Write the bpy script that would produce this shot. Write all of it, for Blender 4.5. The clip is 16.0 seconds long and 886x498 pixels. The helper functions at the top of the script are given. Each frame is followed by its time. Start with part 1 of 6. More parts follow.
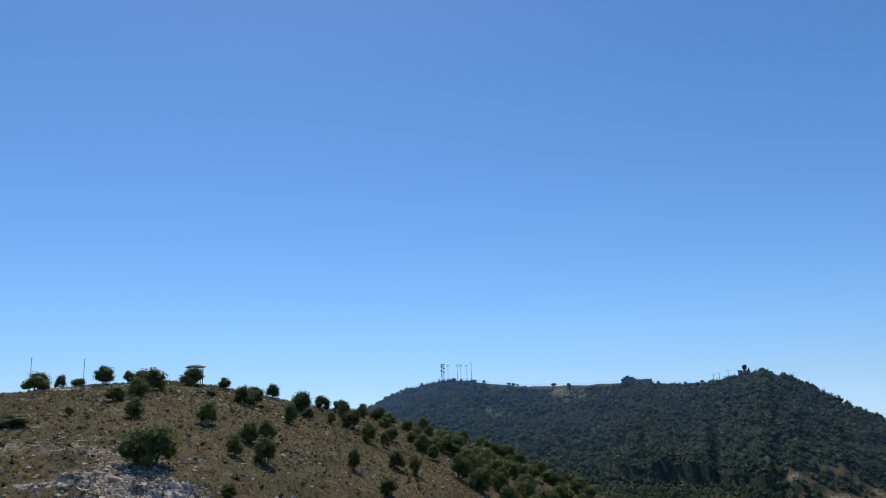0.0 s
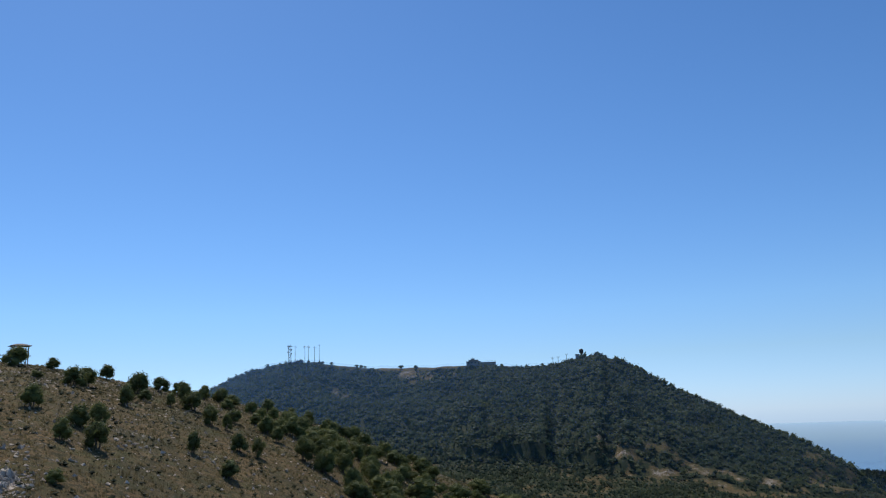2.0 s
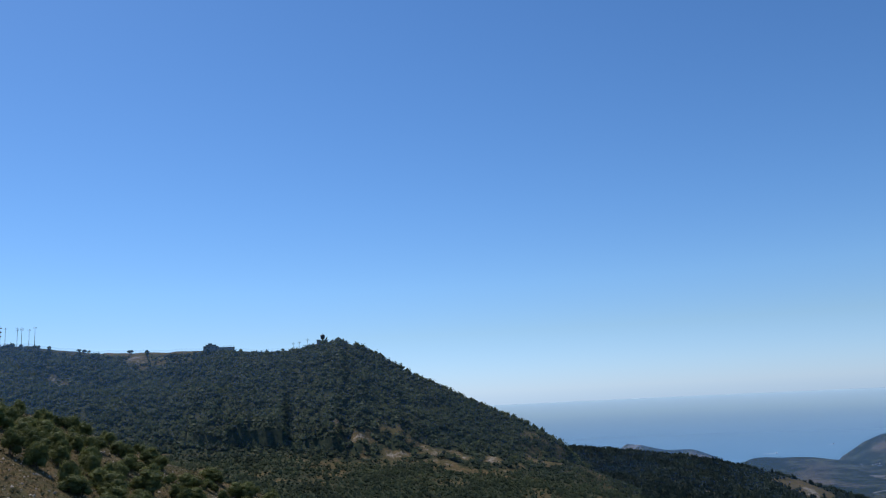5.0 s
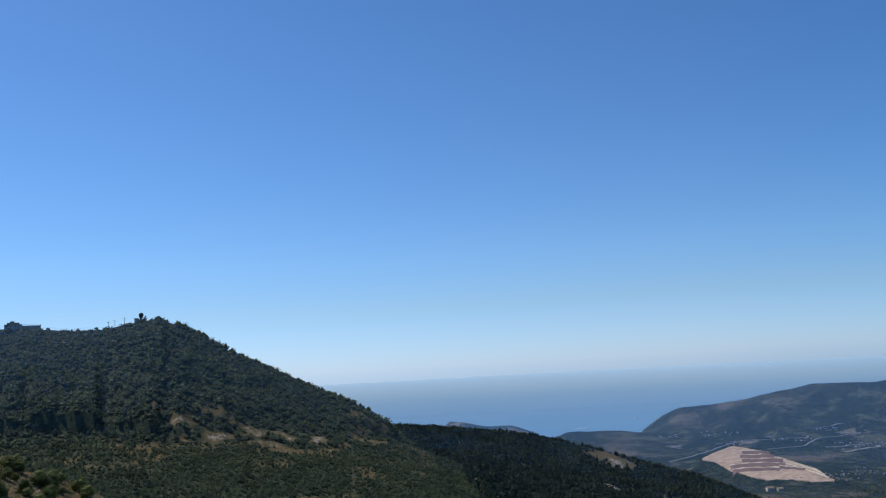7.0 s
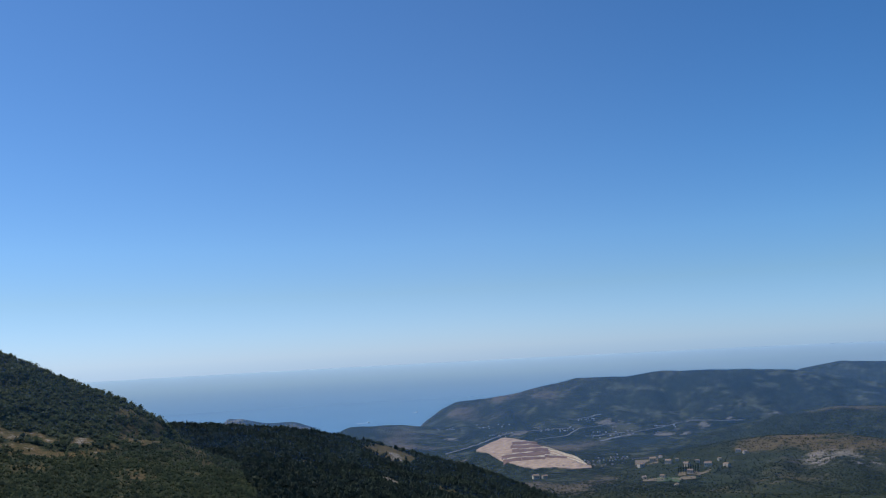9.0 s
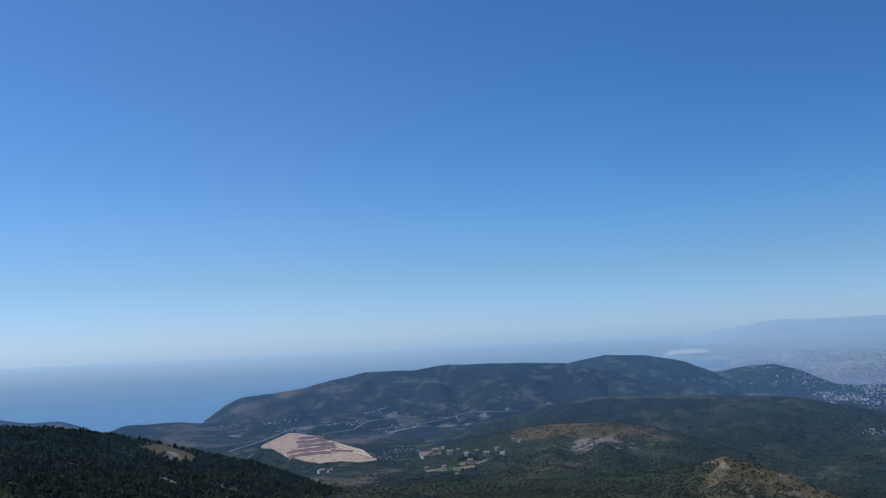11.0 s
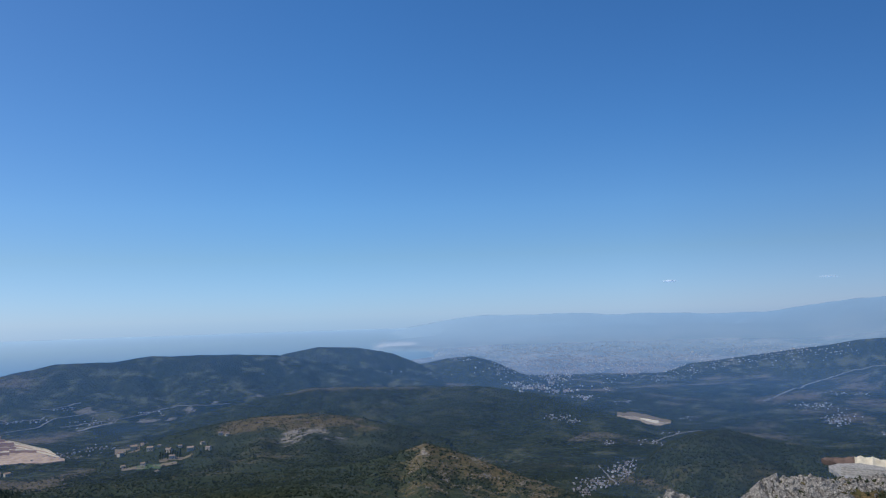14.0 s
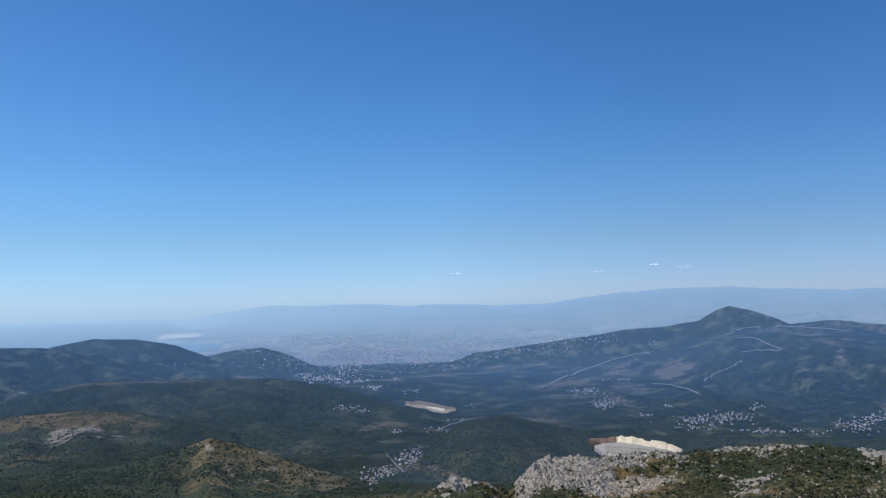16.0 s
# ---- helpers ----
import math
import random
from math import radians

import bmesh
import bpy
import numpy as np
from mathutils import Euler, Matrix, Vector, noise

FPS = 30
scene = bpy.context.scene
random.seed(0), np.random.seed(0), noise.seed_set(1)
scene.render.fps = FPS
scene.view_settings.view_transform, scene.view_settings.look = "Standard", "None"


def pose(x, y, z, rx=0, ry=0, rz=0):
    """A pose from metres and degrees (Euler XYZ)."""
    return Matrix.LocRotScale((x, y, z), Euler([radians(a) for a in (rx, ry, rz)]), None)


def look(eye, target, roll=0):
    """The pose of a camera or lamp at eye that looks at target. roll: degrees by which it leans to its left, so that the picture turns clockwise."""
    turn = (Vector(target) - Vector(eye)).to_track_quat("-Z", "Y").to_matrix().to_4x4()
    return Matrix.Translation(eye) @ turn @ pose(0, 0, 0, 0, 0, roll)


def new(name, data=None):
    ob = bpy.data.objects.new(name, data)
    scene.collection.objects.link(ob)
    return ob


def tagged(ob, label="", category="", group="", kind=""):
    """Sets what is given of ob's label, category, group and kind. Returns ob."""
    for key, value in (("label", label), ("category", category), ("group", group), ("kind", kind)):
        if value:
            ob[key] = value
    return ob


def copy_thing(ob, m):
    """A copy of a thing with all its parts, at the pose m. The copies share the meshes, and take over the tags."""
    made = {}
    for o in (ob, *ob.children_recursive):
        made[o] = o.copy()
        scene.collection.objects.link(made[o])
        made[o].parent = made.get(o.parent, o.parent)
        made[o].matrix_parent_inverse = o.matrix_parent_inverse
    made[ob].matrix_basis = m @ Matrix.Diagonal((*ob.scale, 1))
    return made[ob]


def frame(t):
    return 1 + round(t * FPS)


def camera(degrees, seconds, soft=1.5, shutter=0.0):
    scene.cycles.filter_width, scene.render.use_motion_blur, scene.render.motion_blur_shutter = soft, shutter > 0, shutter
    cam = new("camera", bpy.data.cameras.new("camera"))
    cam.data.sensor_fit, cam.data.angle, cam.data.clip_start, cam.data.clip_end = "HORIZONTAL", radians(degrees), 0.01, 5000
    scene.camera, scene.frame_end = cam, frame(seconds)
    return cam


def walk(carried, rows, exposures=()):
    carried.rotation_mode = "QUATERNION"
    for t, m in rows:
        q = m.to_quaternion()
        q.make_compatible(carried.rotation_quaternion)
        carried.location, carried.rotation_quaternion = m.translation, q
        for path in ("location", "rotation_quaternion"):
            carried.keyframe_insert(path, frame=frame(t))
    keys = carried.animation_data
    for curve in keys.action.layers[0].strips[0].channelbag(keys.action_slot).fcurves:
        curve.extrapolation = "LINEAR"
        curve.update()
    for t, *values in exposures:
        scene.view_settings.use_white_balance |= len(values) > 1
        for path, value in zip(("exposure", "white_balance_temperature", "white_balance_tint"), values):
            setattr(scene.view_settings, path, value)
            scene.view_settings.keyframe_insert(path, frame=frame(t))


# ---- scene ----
ROWS = [
    (0.0, 103.46, 1.60, 0.38),
    (0.5, 103.29, 1.59, -1.92),
    (1.0, 102.97, 1.88, -4.89),
    (1.5, 102.32, 2.02, -7.85),
    (2.0, 101.89, 2.01, -10.18),
    (2.5, 101.78, 2.22, -12.14),
    (3.0, 101.30, 2.38, -14.74),
    (3.5, 101.04, 2.47, -17.45),
    (4.0, 100.74, 2.54, -20.26),
    (4.5, 100.29, 2.54, -24.64),
    (5.0, 100.12, 2.85, -28.11),
    (7.5, 98.01, 3.12, -43.87),
    (8.0, 98.03, 3.09, -48.07),
    (8.5, 97.17, 2.86, -51.54),
    (9.0, 97.00, 3.00, -55.02),
    (11.5, 95.60, 2.24, -73.35),
    (12.0, 95.45, 1.79, -76.92),
    (12.5, 95.22, 1.93, -80.10),
    (13.0, 94.84, 1.89, -83.49),
    (13.5, 94.93, 1.75, -86.51),
    (14.0, 94.55, 1.70, -89.47),
    (14.5, 94.29, 1.50, -92.29),
    (15.0, 94.18, 1.56, -96.28),
    (15.5, 93.94, 1.35, -99.87),
    (16.0, 93.54, 1.33, -103.98),
]
cam = camera(57.11, 16.0, soft=1.1)
walk(cam, [(t, pose(0, 0, 1.6, rx, ry, rz)) for t, rx, ry, rz in ROWS],
     exposures=[(0, 0.0, 6720, 10), (5, 0.0, 6620, 10), (9, -0.05, 6480, 10), (11.5, -0.09, 6250, 10), (13.0, -0.07, 6250, 10), (14.5, 0.06, 6400, 10), (16, 0.22, 6500, 10)])

# ---------------------------------------------------------------- light
SUN_BEARING, SUN_HEIGHT = -14.0, 52.0
scene.view_settings.exposure = 0.0
world = bpy.data.worlds.new("world")
scene.world = world
world.use_nodes = True
wn, wl = world.node_tree.nodes, world.node_tree.links
wn.clear()
sky = wn.new("ShaderNodeTexSky")
sky.sky_type, sky.sun_disc = "NISHITA", False
sky.sun_elevation, sky.sun_rotation = radians(SUN_HEIGHT), radians(SUN_BEARING)
sky.altitude, sky.air_density, sky.dust_density, sky.ozone_density = 600, 0.92, 0.2, 2.4
background, world_out = wn.new("ShaderNodeBackground"), wn.new("ShaderNodeOutputWorld")
background.inputs["Strength"].default_value = 0.10
tint, deepen = wn.new("ShaderNodeMix"), wn.new("ShaderNodeHueSaturation")
tint.data_type, tint.blend_type = "RGBA", "MULTIPLY"
tint.inputs[0].default_value = 1.0
way, split, rise, shade = (wn.new(k) for k in ("ShaderNodeTexCoord", "ShaderNodeSeparateXYZ", "ShaderNodeMapRange", "ShaderNodeValToRGB"))
rise.inputs[1].default_value, rise.inputs[2].default_value = -0.02, 0.22
stops = shade.color_ramp.elements
stops[0].position, stops[0].color = 0.0, (0.60, 0.83, 1.44, 1)
stops[1].position, stops[1].color = 1.0, (0.735, 0.92, 1.14, 1)
stops.new(0.14).color = (0.62, 0.81, 1.27, 1)
stops.new(0.38).color = (0.68, 0.815, 1.03, 1)
stops.new(0.62).color = (0.73, 0.90, 1.11, 1)
# the sky is duller and greyer on the side away from the sun
side, away, dull, grey_low = (wn.new(k) for k in ("ShaderNodeVectorMath", "ShaderNodeMapRange", "ShaderNodeValToRGB", "ShaderNodeMix"))
side.operation = "DOT_PRODUCT"
side.inputs[1].default_value = (math.sin(radians(SUN_BEARING + 150)), math.cos(radians(SUN_BEARING + 150)), 0.0)
away.inputs[1].default_value, away.inputs[2].default_value = 0.2, 1.0
stops = dull.color_ramp.elements
stops[0].position, stops[0].color = 0.0, (1, 1, 1, 1)
stops[1].position, stops[1].color = 1.0, (0.62, 0.60, 0.63, 1)
stops.new(0.45).color = (0.90, 0.96, 0.99, 1)
stops.new(0.80).color = (0.84, 0.86, 0.88, 1)
# higher up it stays a deep blue there
deep, by_height = wn.new("ShaderNodeValToRGB"), wn.new("ShaderNodeMix")
by_height.data_type = "RGBA"
stops = deep.color_ramp.elements
stops[0].position, stops[0].color = 0.0, (1, 1, 1, 1)
stops[1].position, stops[1].color = 1.0, (0.555, 0.62, 0.68, 1)
stops.new(0.45).color = (0.86, 0.965, 1.01, 1)
stops.new(0.80).color = (0.735, 0.83, 0.89, 1)
grey_low.data_type, grey_low.blend_type = "RGBA", "MULTIPLY"
grey_low.inputs[0].default_value = 1.0
wl.new(way.outputs["Generated"], side.inputs[0])
wl.new(side.outputs["Value"], away.inputs[0])
wl.new(away.outputs[0], dull.inputs[0])
wl.new(away.outputs[0], deep.inputs[0])
wl.new(rise.outputs[0], by_height.inputs[0])
wl.new(dull.outputs["Color"], by_height.inputs[6])
wl.new(deep.outputs["Color"], by_height.inputs[7])
wl.new(by_height.outputs[2], grey_low.inputs[7])
wl.new(way.outputs["Generated"], split.inputs[0])
wl.new(split.outputs["Z"], rise.inputs[0])
wl.new(rise.outputs[0], shade.inputs[0])
wl.new(shade.outputs["Color"], tint.inputs[7])
deepen.inputs["Saturation"].default_value, deepen.inputs["Value"].default_value = 1.08, 1.10
wl.new(sky.outputs["Color"], tint.inputs[6])
wl.new(tint.outputs[2], grey_low.inputs[6])
wl.new(grey_low.outputs[2], deepen.inputs["Color"])
wl.new(deepen.outputs["Color"], background.inputs["Color"])
wl.new(background.outputs["Background"], world_out.inputs["Surface"])
sun = new("sun", bpy.data.lights.new("sun", "SUN"))
sun.data.energy, sun.data.angle, sun.data.color = 3.4, radians(0.55), (1.0, 0.95, 0.87)
sun_way = Vector((math.sin(radians(SUN_BEARING)) * math.cos(radians(SUN_HEIGHT)), math.cos(radians(SUN_BEARING)) * math.cos(radians(SUN_HEIGHT)), math.sin(radians(SUN_HEIGHT))))
sun.matrix_world = look(sun_way * 300, (0, 0, 0))


# ---------------------------------------------------------------- materials
class Nodes:
    """A small helper that builds a node material."""

    def __init__(self, name):
        self.mat = bpy.data.materials.new(name)
        self.mat.use_nodes = True
        self.tree = self.mat.node_tree
        self.tree.nodes.clear()
        self.out = self.tree.nodes.new("ShaderNodeOutputMaterial")

    def node(self, kind, **inputs):
        n = self.tree.nodes.new(kind)
        for key, value in inputs.items():
            self.put(n.inputs[key.replace("_", " ")], value)
        return n

    def put(self, socket, value):
        if isinstance(value, bpy.types.NodeSocket):
            self.tree.links.new(value, socket)
        elif isinstance(value, tuple) and len(value) == 3 and socket.type == "RGBA":
            socket.default_value = (*value, 1)
        else:
            socket.default_value = value

    def place(self):
        return self.node("ShaderNodeNewGeometry").outputs["Position"]

    def noise(self, scale, detail=4.0, rough=0.6, vector=None):
        n = self.node("ShaderNodeTexNoise", Scale=scale, Detail=detail, Roughness=rough)
        self.put(n.inputs["Vector"], vector if vector else self.place())
        return n.outputs["Fac"]

    def span(self, value, a, b, lo=0.0, hi=1.0):
        n = self.node("ShaderNodeMapRange")
        for i, v in enumerate((value, a, b, lo, hi)):
            self.put(n.inputs[i], v)
        return n.outputs[0]

    def mix(self, fac, a, b, how="MIX"):
        n = self.tree.nodes.new("ShaderNodeMix")
        n.data_type, n.blend_type = "RGBA", how
        self.put(n.inputs[0], fac), self.put(n.inputs[6], a), self.put(n.inputs[7], b)
        return n.outputs[2]

    def math(self, how, a, b):
        n = self.tree.nodes.new("ShaderNodeMath")
        n.operation = how
        self.put(n.inputs[0], a), self.put(n.inputs[1], b)
        return n.outputs[0]

    def island(self):
        return self.node("ShaderNodeNewGeometry").outputs["Random Per Island"]

    def random(self):
        return self.node("ShaderNodeObjectInfo").outputs["Random"]

    def finish(self, colour, rough=0.8, bump=None, strength=0.3, distance=0.1, metallic=0.0, spec=0.3):
        s = self.node("ShaderNodeBsdfPrincipled", Base_Color=colour, Roughness=rough, Metallic=metallic, Specular_IOR_Level=spec)
        if bump:
            b = self.node("ShaderNodeBump", Height=bump, Strength=strength, Distance=distance)
            self.put(s.inputs["Normal"], b.outputs[0])
        self.tree.links.new(s.outputs[0], self.out.inputs[0])
        self.shader = s
        return self.mat


def ground_material():
    """Soil under woods, dry grass, bare limestone; closed woods on the distant hills."""
    m = Nodes("hill_ground")
    cover = m.node("ShaderNodeSeparateColor")
    m.put(cover.inputs[0], m.node("ShaderNodeAttribute").outputs["Color"])
    cover.inputs[0].links[0].from_node.attribute_name = "cover"
    dry, rock, blue = cover.outputs
    fine, mid, broad = m.noise(3.0, 8, 0.75), m.noise(0.30, 7, 0.7), m.noise(0.02, 5)
    wood_near = m.mix(m.span(mid, 0.35, 0.65), (0.016, 0.027, 0.015), (0.042, 0.054, 0.028))
    wood_near = m.mix(m.span(m.noise(0.13, 7, 0.75), 0.52, 0.62, 0.0, 0.7), wood_near, (0.085, 0.076, 0.042))
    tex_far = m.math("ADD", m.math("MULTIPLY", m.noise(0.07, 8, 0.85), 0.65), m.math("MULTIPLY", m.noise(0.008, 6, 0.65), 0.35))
    fold_shade = m.noise(0.0045, 6, 0.62)
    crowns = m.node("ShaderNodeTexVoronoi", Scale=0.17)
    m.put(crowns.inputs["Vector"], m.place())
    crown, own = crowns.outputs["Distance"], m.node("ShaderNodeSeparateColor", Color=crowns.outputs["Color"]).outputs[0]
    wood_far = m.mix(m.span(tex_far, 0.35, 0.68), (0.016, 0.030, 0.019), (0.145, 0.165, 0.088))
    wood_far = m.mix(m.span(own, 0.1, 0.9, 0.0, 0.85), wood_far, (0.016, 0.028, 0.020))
    # shade in the gaps between tree crowns, put into the colour
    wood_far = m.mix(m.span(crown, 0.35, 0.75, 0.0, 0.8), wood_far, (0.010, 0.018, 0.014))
    # broad dark drifts painted in for the shade of the hills' folds
    wood_far = m.mix(m.span(fold_shade, 0.40, 0.56, 0.5, 0.0), wood_far, (0.014, 0.028, 0.020))
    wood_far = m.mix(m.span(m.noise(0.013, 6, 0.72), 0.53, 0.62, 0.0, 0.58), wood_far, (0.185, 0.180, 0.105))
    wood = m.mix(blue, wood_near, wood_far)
    grass = m.mix(m.span(mid, 0.3, 0.7), (0.106, 0.065, 0.026), (0.180, 0.112, 0.046))
    grass = m.mix(m.span(fine, 0.42, 0.66, 0.0, 0.7), grass, (0.290, 0.205, 0.100))
    grass = m.mix(m.span(m.noise(1.2, 6, 0.7), 0.47, 0.58, 0.0, 0.85), grass, (0.044, 0.042, 0.020))
    grass = m.mix(m.span(m.noise(0.09, 6, 0.7), 0.44, 0.60, 0.0, 0.75), grass, (0.060, 0.056, 0.024))
    grass = m.mix(m.span(m.noise(0.25, 6, 0.72), 0.50, 0.62, 0.0, 0.65), grass, (0.088, 0.088, 0.034))
    grass = m.mix(m.span(broad, 0.5, 0.72, 0.0, 0.55), grass, (0.085, 0.080, 0.040))
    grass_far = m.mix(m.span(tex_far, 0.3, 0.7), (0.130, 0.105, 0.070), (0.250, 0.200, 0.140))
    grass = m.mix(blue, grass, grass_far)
    stone = m.mix(m.span(m.noise(0.9, 8, 0.75), 0.35, 0.65), (0.15, 0.125, 0.095), (0.52, 0.445, 0.345))
    cracks = m.node("ShaderNodeTexVoronoi", Scale=0.75)
    cracks.feature = "DISTANCE_TO_EDGE"
    m.put(cracks.inputs["Vector"], m.place())
    stone = m.mix(m.span(cracks.outputs["Distance"], 0.0, 0.14, 0.85, 0.0), stone, (0.045, 0.042, 0.036))
    rag = m.math("ADD", m.math("ADD", m.span(mid, 0.3, 0.7, -0.35, 0.35), m.span(fine, 0.3, 0.7, -0.2, 0.2)), m.math("MULTIPLY", m.span(tex_far, 0.35, 0.65, -0.4, 0.4), blue))
    colour = m.mix(m.span(m.math("ADD", dry, rag), 0.35, 0.65), wood, grass)
    colour = m.mix(m.span(m.math("ADD", rock, rag), 0.45, 0.62), colour, stone)
    relief = m.math("ADD", m.math("MULTIPLY", m.math("ADD", fine, mid), 0.25), m.math("MULTIPLY", m.math("ADD", m.math("MULTIPLY", m.noise(0.05, 7, 0.75), 22.0), m.math("ADD", m.math("MULTIPLY", m.noise(0.010, 5, 0.6), 45.0), m.math("MULTIPLY", crown, -5.0))), blue))
    return m.finish(colour, 0.95, relief, 0.8, 1.0, spec=0.1)


def leaf_material(name, dark, light, by_object=False, touch=(0.10, 0.11, 0.03), thin=0.35):
    """Leaves: each spray its own tone, broad drifts of lighter and darker colour, and some light let through."""
    m = Nodes(name)
    pick = m.island()
    colour = m.mix(pick, dark, light)
    if by_object:
        colour = m.mix(m.span(m.random(), 0.1, 1.0, 0.0, 0.8), colour, m.mix(pick, touch, light))
    else:
        colour = m.mix(m.span(m.noise(0.014, 4), 0.45, 0.62, 0.0, 0.85), colour, m.mix(pick, colour, touch))
        colour = m.mix(m.span(m.noise(0.045, 4), 0.48, 0.64, 0.0, 0.85), colour, tuple(0.7 * v for v in dark))
    mat = m.finish(colour, 0.7, spec=0.15)
    through_light = m.node("ShaderNodeBsdfTranslucent", Color=m.mix(0.5, colour, touch))
    both = m.node("ShaderNodeMixShader")
    m.put(both.inputs[0], thin)
    m.put(both.inputs[1], m.shader.outputs[0])
    m.put(both.inputs[2], through_light.outputs[0])
    m.tree.links.new(both.outputs[0], m.out.inputs[0])
    return mat


def plain_material(name, a, b, scale=3.0, rough=0.8, metallic=0.0, spread=0.0):
    """Two close tones by grain, with weather stains, and if wanted a tone of its own for each piece."""
    m = Nodes(name)
    grain = m.noise(scale, 6, 0.65)
    colour = m.mix(m.span(grain, 0.3, 0.7), a, b)
    colour = m.mix(m.span(m.noise(scale * 0.15, 4), 0.5, 0.8, 0.0, 0.4), colour, tuple(0.6 * v for v in a))
    if spread:
        colour = m.mix(m.span(m.island(), 0, 1, 0, spread), colour, tuple(0.45 * v for v in a))
    return m.finish(colour, rough, grain, 0.4, 0.05, metallic)


def crag_material(name, dark, light):
    """Weathered limestone: grey streaks, dark cracks between blocks, pale worn edges."""
    m = Nodes(name)
    flat = m.node("ShaderNodeVectorMath", Vector=m.place())
    flat.operation = "MULTIPLY"
    flat.inputs[1].default_value = (1.0, 1.0, 0.45)
    warp = m.node("ShaderNodeTexNoise", Scale=0.8, Detail=4.0)
    m.put(warp.inputs["Vector"], m.place())
    bent = m.node("ShaderNodeVectorMath", Vector=flat.outputs[0])
    m.put(bent.inputs[1], warp.outputs["Color"])
    bent.operation = "ADD"
    grain = m.noise(2.2, 8, 0.7)
    colour = m.mix(m.span(grain, 0.32, 0.66), dark, light)
    colour = m.mix(m.span(m.noise(0.22, 5, 0.65), 0.45, 0.65, 0.0, 0.55), colour, tuple(0.55 * v for v in light))
    colour = m.mix(m.span(m.noise(0.6, 5, 0.7), 0.56, 0.66, 0.0, 0.5), colour, (0.17, 0.13, 0.075))
    relief = grain
    for scale, wide in ((0.42, 0.07), (1.3, 0.07)):
        crack = m.node("ShaderNodeTexVoronoi", Scale=scale)
        crack.feature = "DISTANCE_TO_EDGE"
        m.put(crack.inputs["Vector"], bent.outputs[0])
        gap = m.span(crack.outputs["Distance"], 0.0, wide, 0.0, 1.0)
        colour = m.mix(m.span(gap, 0.0, 0.8, 0.6, 0.0), colour, tuple(0.22 * v for v in dark))
        relief = m.math("ADD", relief, gap)
    return m.finish(colour, 0.95, relief, 0.9, 0.35, spec=0.15)


def house_material(name, tones):
    m = Nodes(name)
    pick = m.island()
    colour = tones[0]
    for i, tone in enumerate(tones[1:], 1):
        colour = m.mix(m.math("GREATER_THAN", pick, i / len(tones)), colour, tone)
    colour = m.mix(m.span(m.noise(0.4, 4), 0.4, 0.75, 0, 0.35), colour, (0.16, 0.15, 0.14))
    return m.finish(colour, 0.85)


def sea_material():
    m = Nodes("sea_water")
    lanes = m.noise(0.0025, 3, 0.5)
    colour = m.mix(m.span(lanes, 0.35, 0.65), (0.165, 0.350, 0.470), (0.185, 0.372, 0.490))
    mat = m.finish(colour, 0.45, spec=0.2)
    m.put(m.shader.inputs["Normal"], m.node("ShaderNodeCombineXYZ", X=0.0, Y=0.0, Z=1.0).outputs[0])
    return mat


def backdrop_material():
    """The coastal plain and the mountains behind it; the haze of distance is painted in as blue tones and glow."""
    m = Nodes("haze_glow_plain")
    cover = m.node("ShaderNodeSeparateColor")
    m.put(cover.inputs[0], m.node("ShaderNodeAttribute").outputs["Color"])
    cover.inputs[0].links[0].from_node.attribute_name = "cover"
    tex = m.noise(0.03, 8, 0.75)
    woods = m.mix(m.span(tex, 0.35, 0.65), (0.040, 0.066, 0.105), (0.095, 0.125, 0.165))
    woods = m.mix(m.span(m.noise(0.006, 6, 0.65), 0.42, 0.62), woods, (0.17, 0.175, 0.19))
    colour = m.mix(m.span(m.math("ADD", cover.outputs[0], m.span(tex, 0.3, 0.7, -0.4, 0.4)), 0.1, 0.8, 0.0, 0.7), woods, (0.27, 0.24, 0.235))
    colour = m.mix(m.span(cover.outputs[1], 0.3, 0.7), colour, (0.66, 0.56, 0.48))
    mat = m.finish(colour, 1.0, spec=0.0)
    # emission adds the haze's light, stronger the farther the ground lies
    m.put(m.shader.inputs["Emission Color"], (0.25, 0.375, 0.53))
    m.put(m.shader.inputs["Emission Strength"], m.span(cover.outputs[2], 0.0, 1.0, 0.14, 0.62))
    return mat


def haze_material():
    """A see-through tint that stands in for summer haze; denser far out over the sea and the plain."""
    m = Nodes("summer_haze")
    density = m.node("ShaderNodeSeparateColor")
    attr = m.node("ShaderNodeAttribute")
    attr.attribute_name = "cover"
    m.put(density.inputs[0], attr.outputs["Color"])
    # the air's scattered light as sheet colour: blue near, pale far, greyer inland
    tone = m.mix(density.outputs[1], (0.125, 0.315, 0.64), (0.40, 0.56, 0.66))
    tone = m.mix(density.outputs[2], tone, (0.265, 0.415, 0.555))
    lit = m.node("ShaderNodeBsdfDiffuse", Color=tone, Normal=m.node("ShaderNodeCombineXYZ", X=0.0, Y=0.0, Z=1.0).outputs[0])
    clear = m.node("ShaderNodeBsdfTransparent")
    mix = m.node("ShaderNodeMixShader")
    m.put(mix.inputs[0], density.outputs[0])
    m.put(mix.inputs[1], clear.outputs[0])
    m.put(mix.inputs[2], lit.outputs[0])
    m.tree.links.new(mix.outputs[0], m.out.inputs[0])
    return m.mat


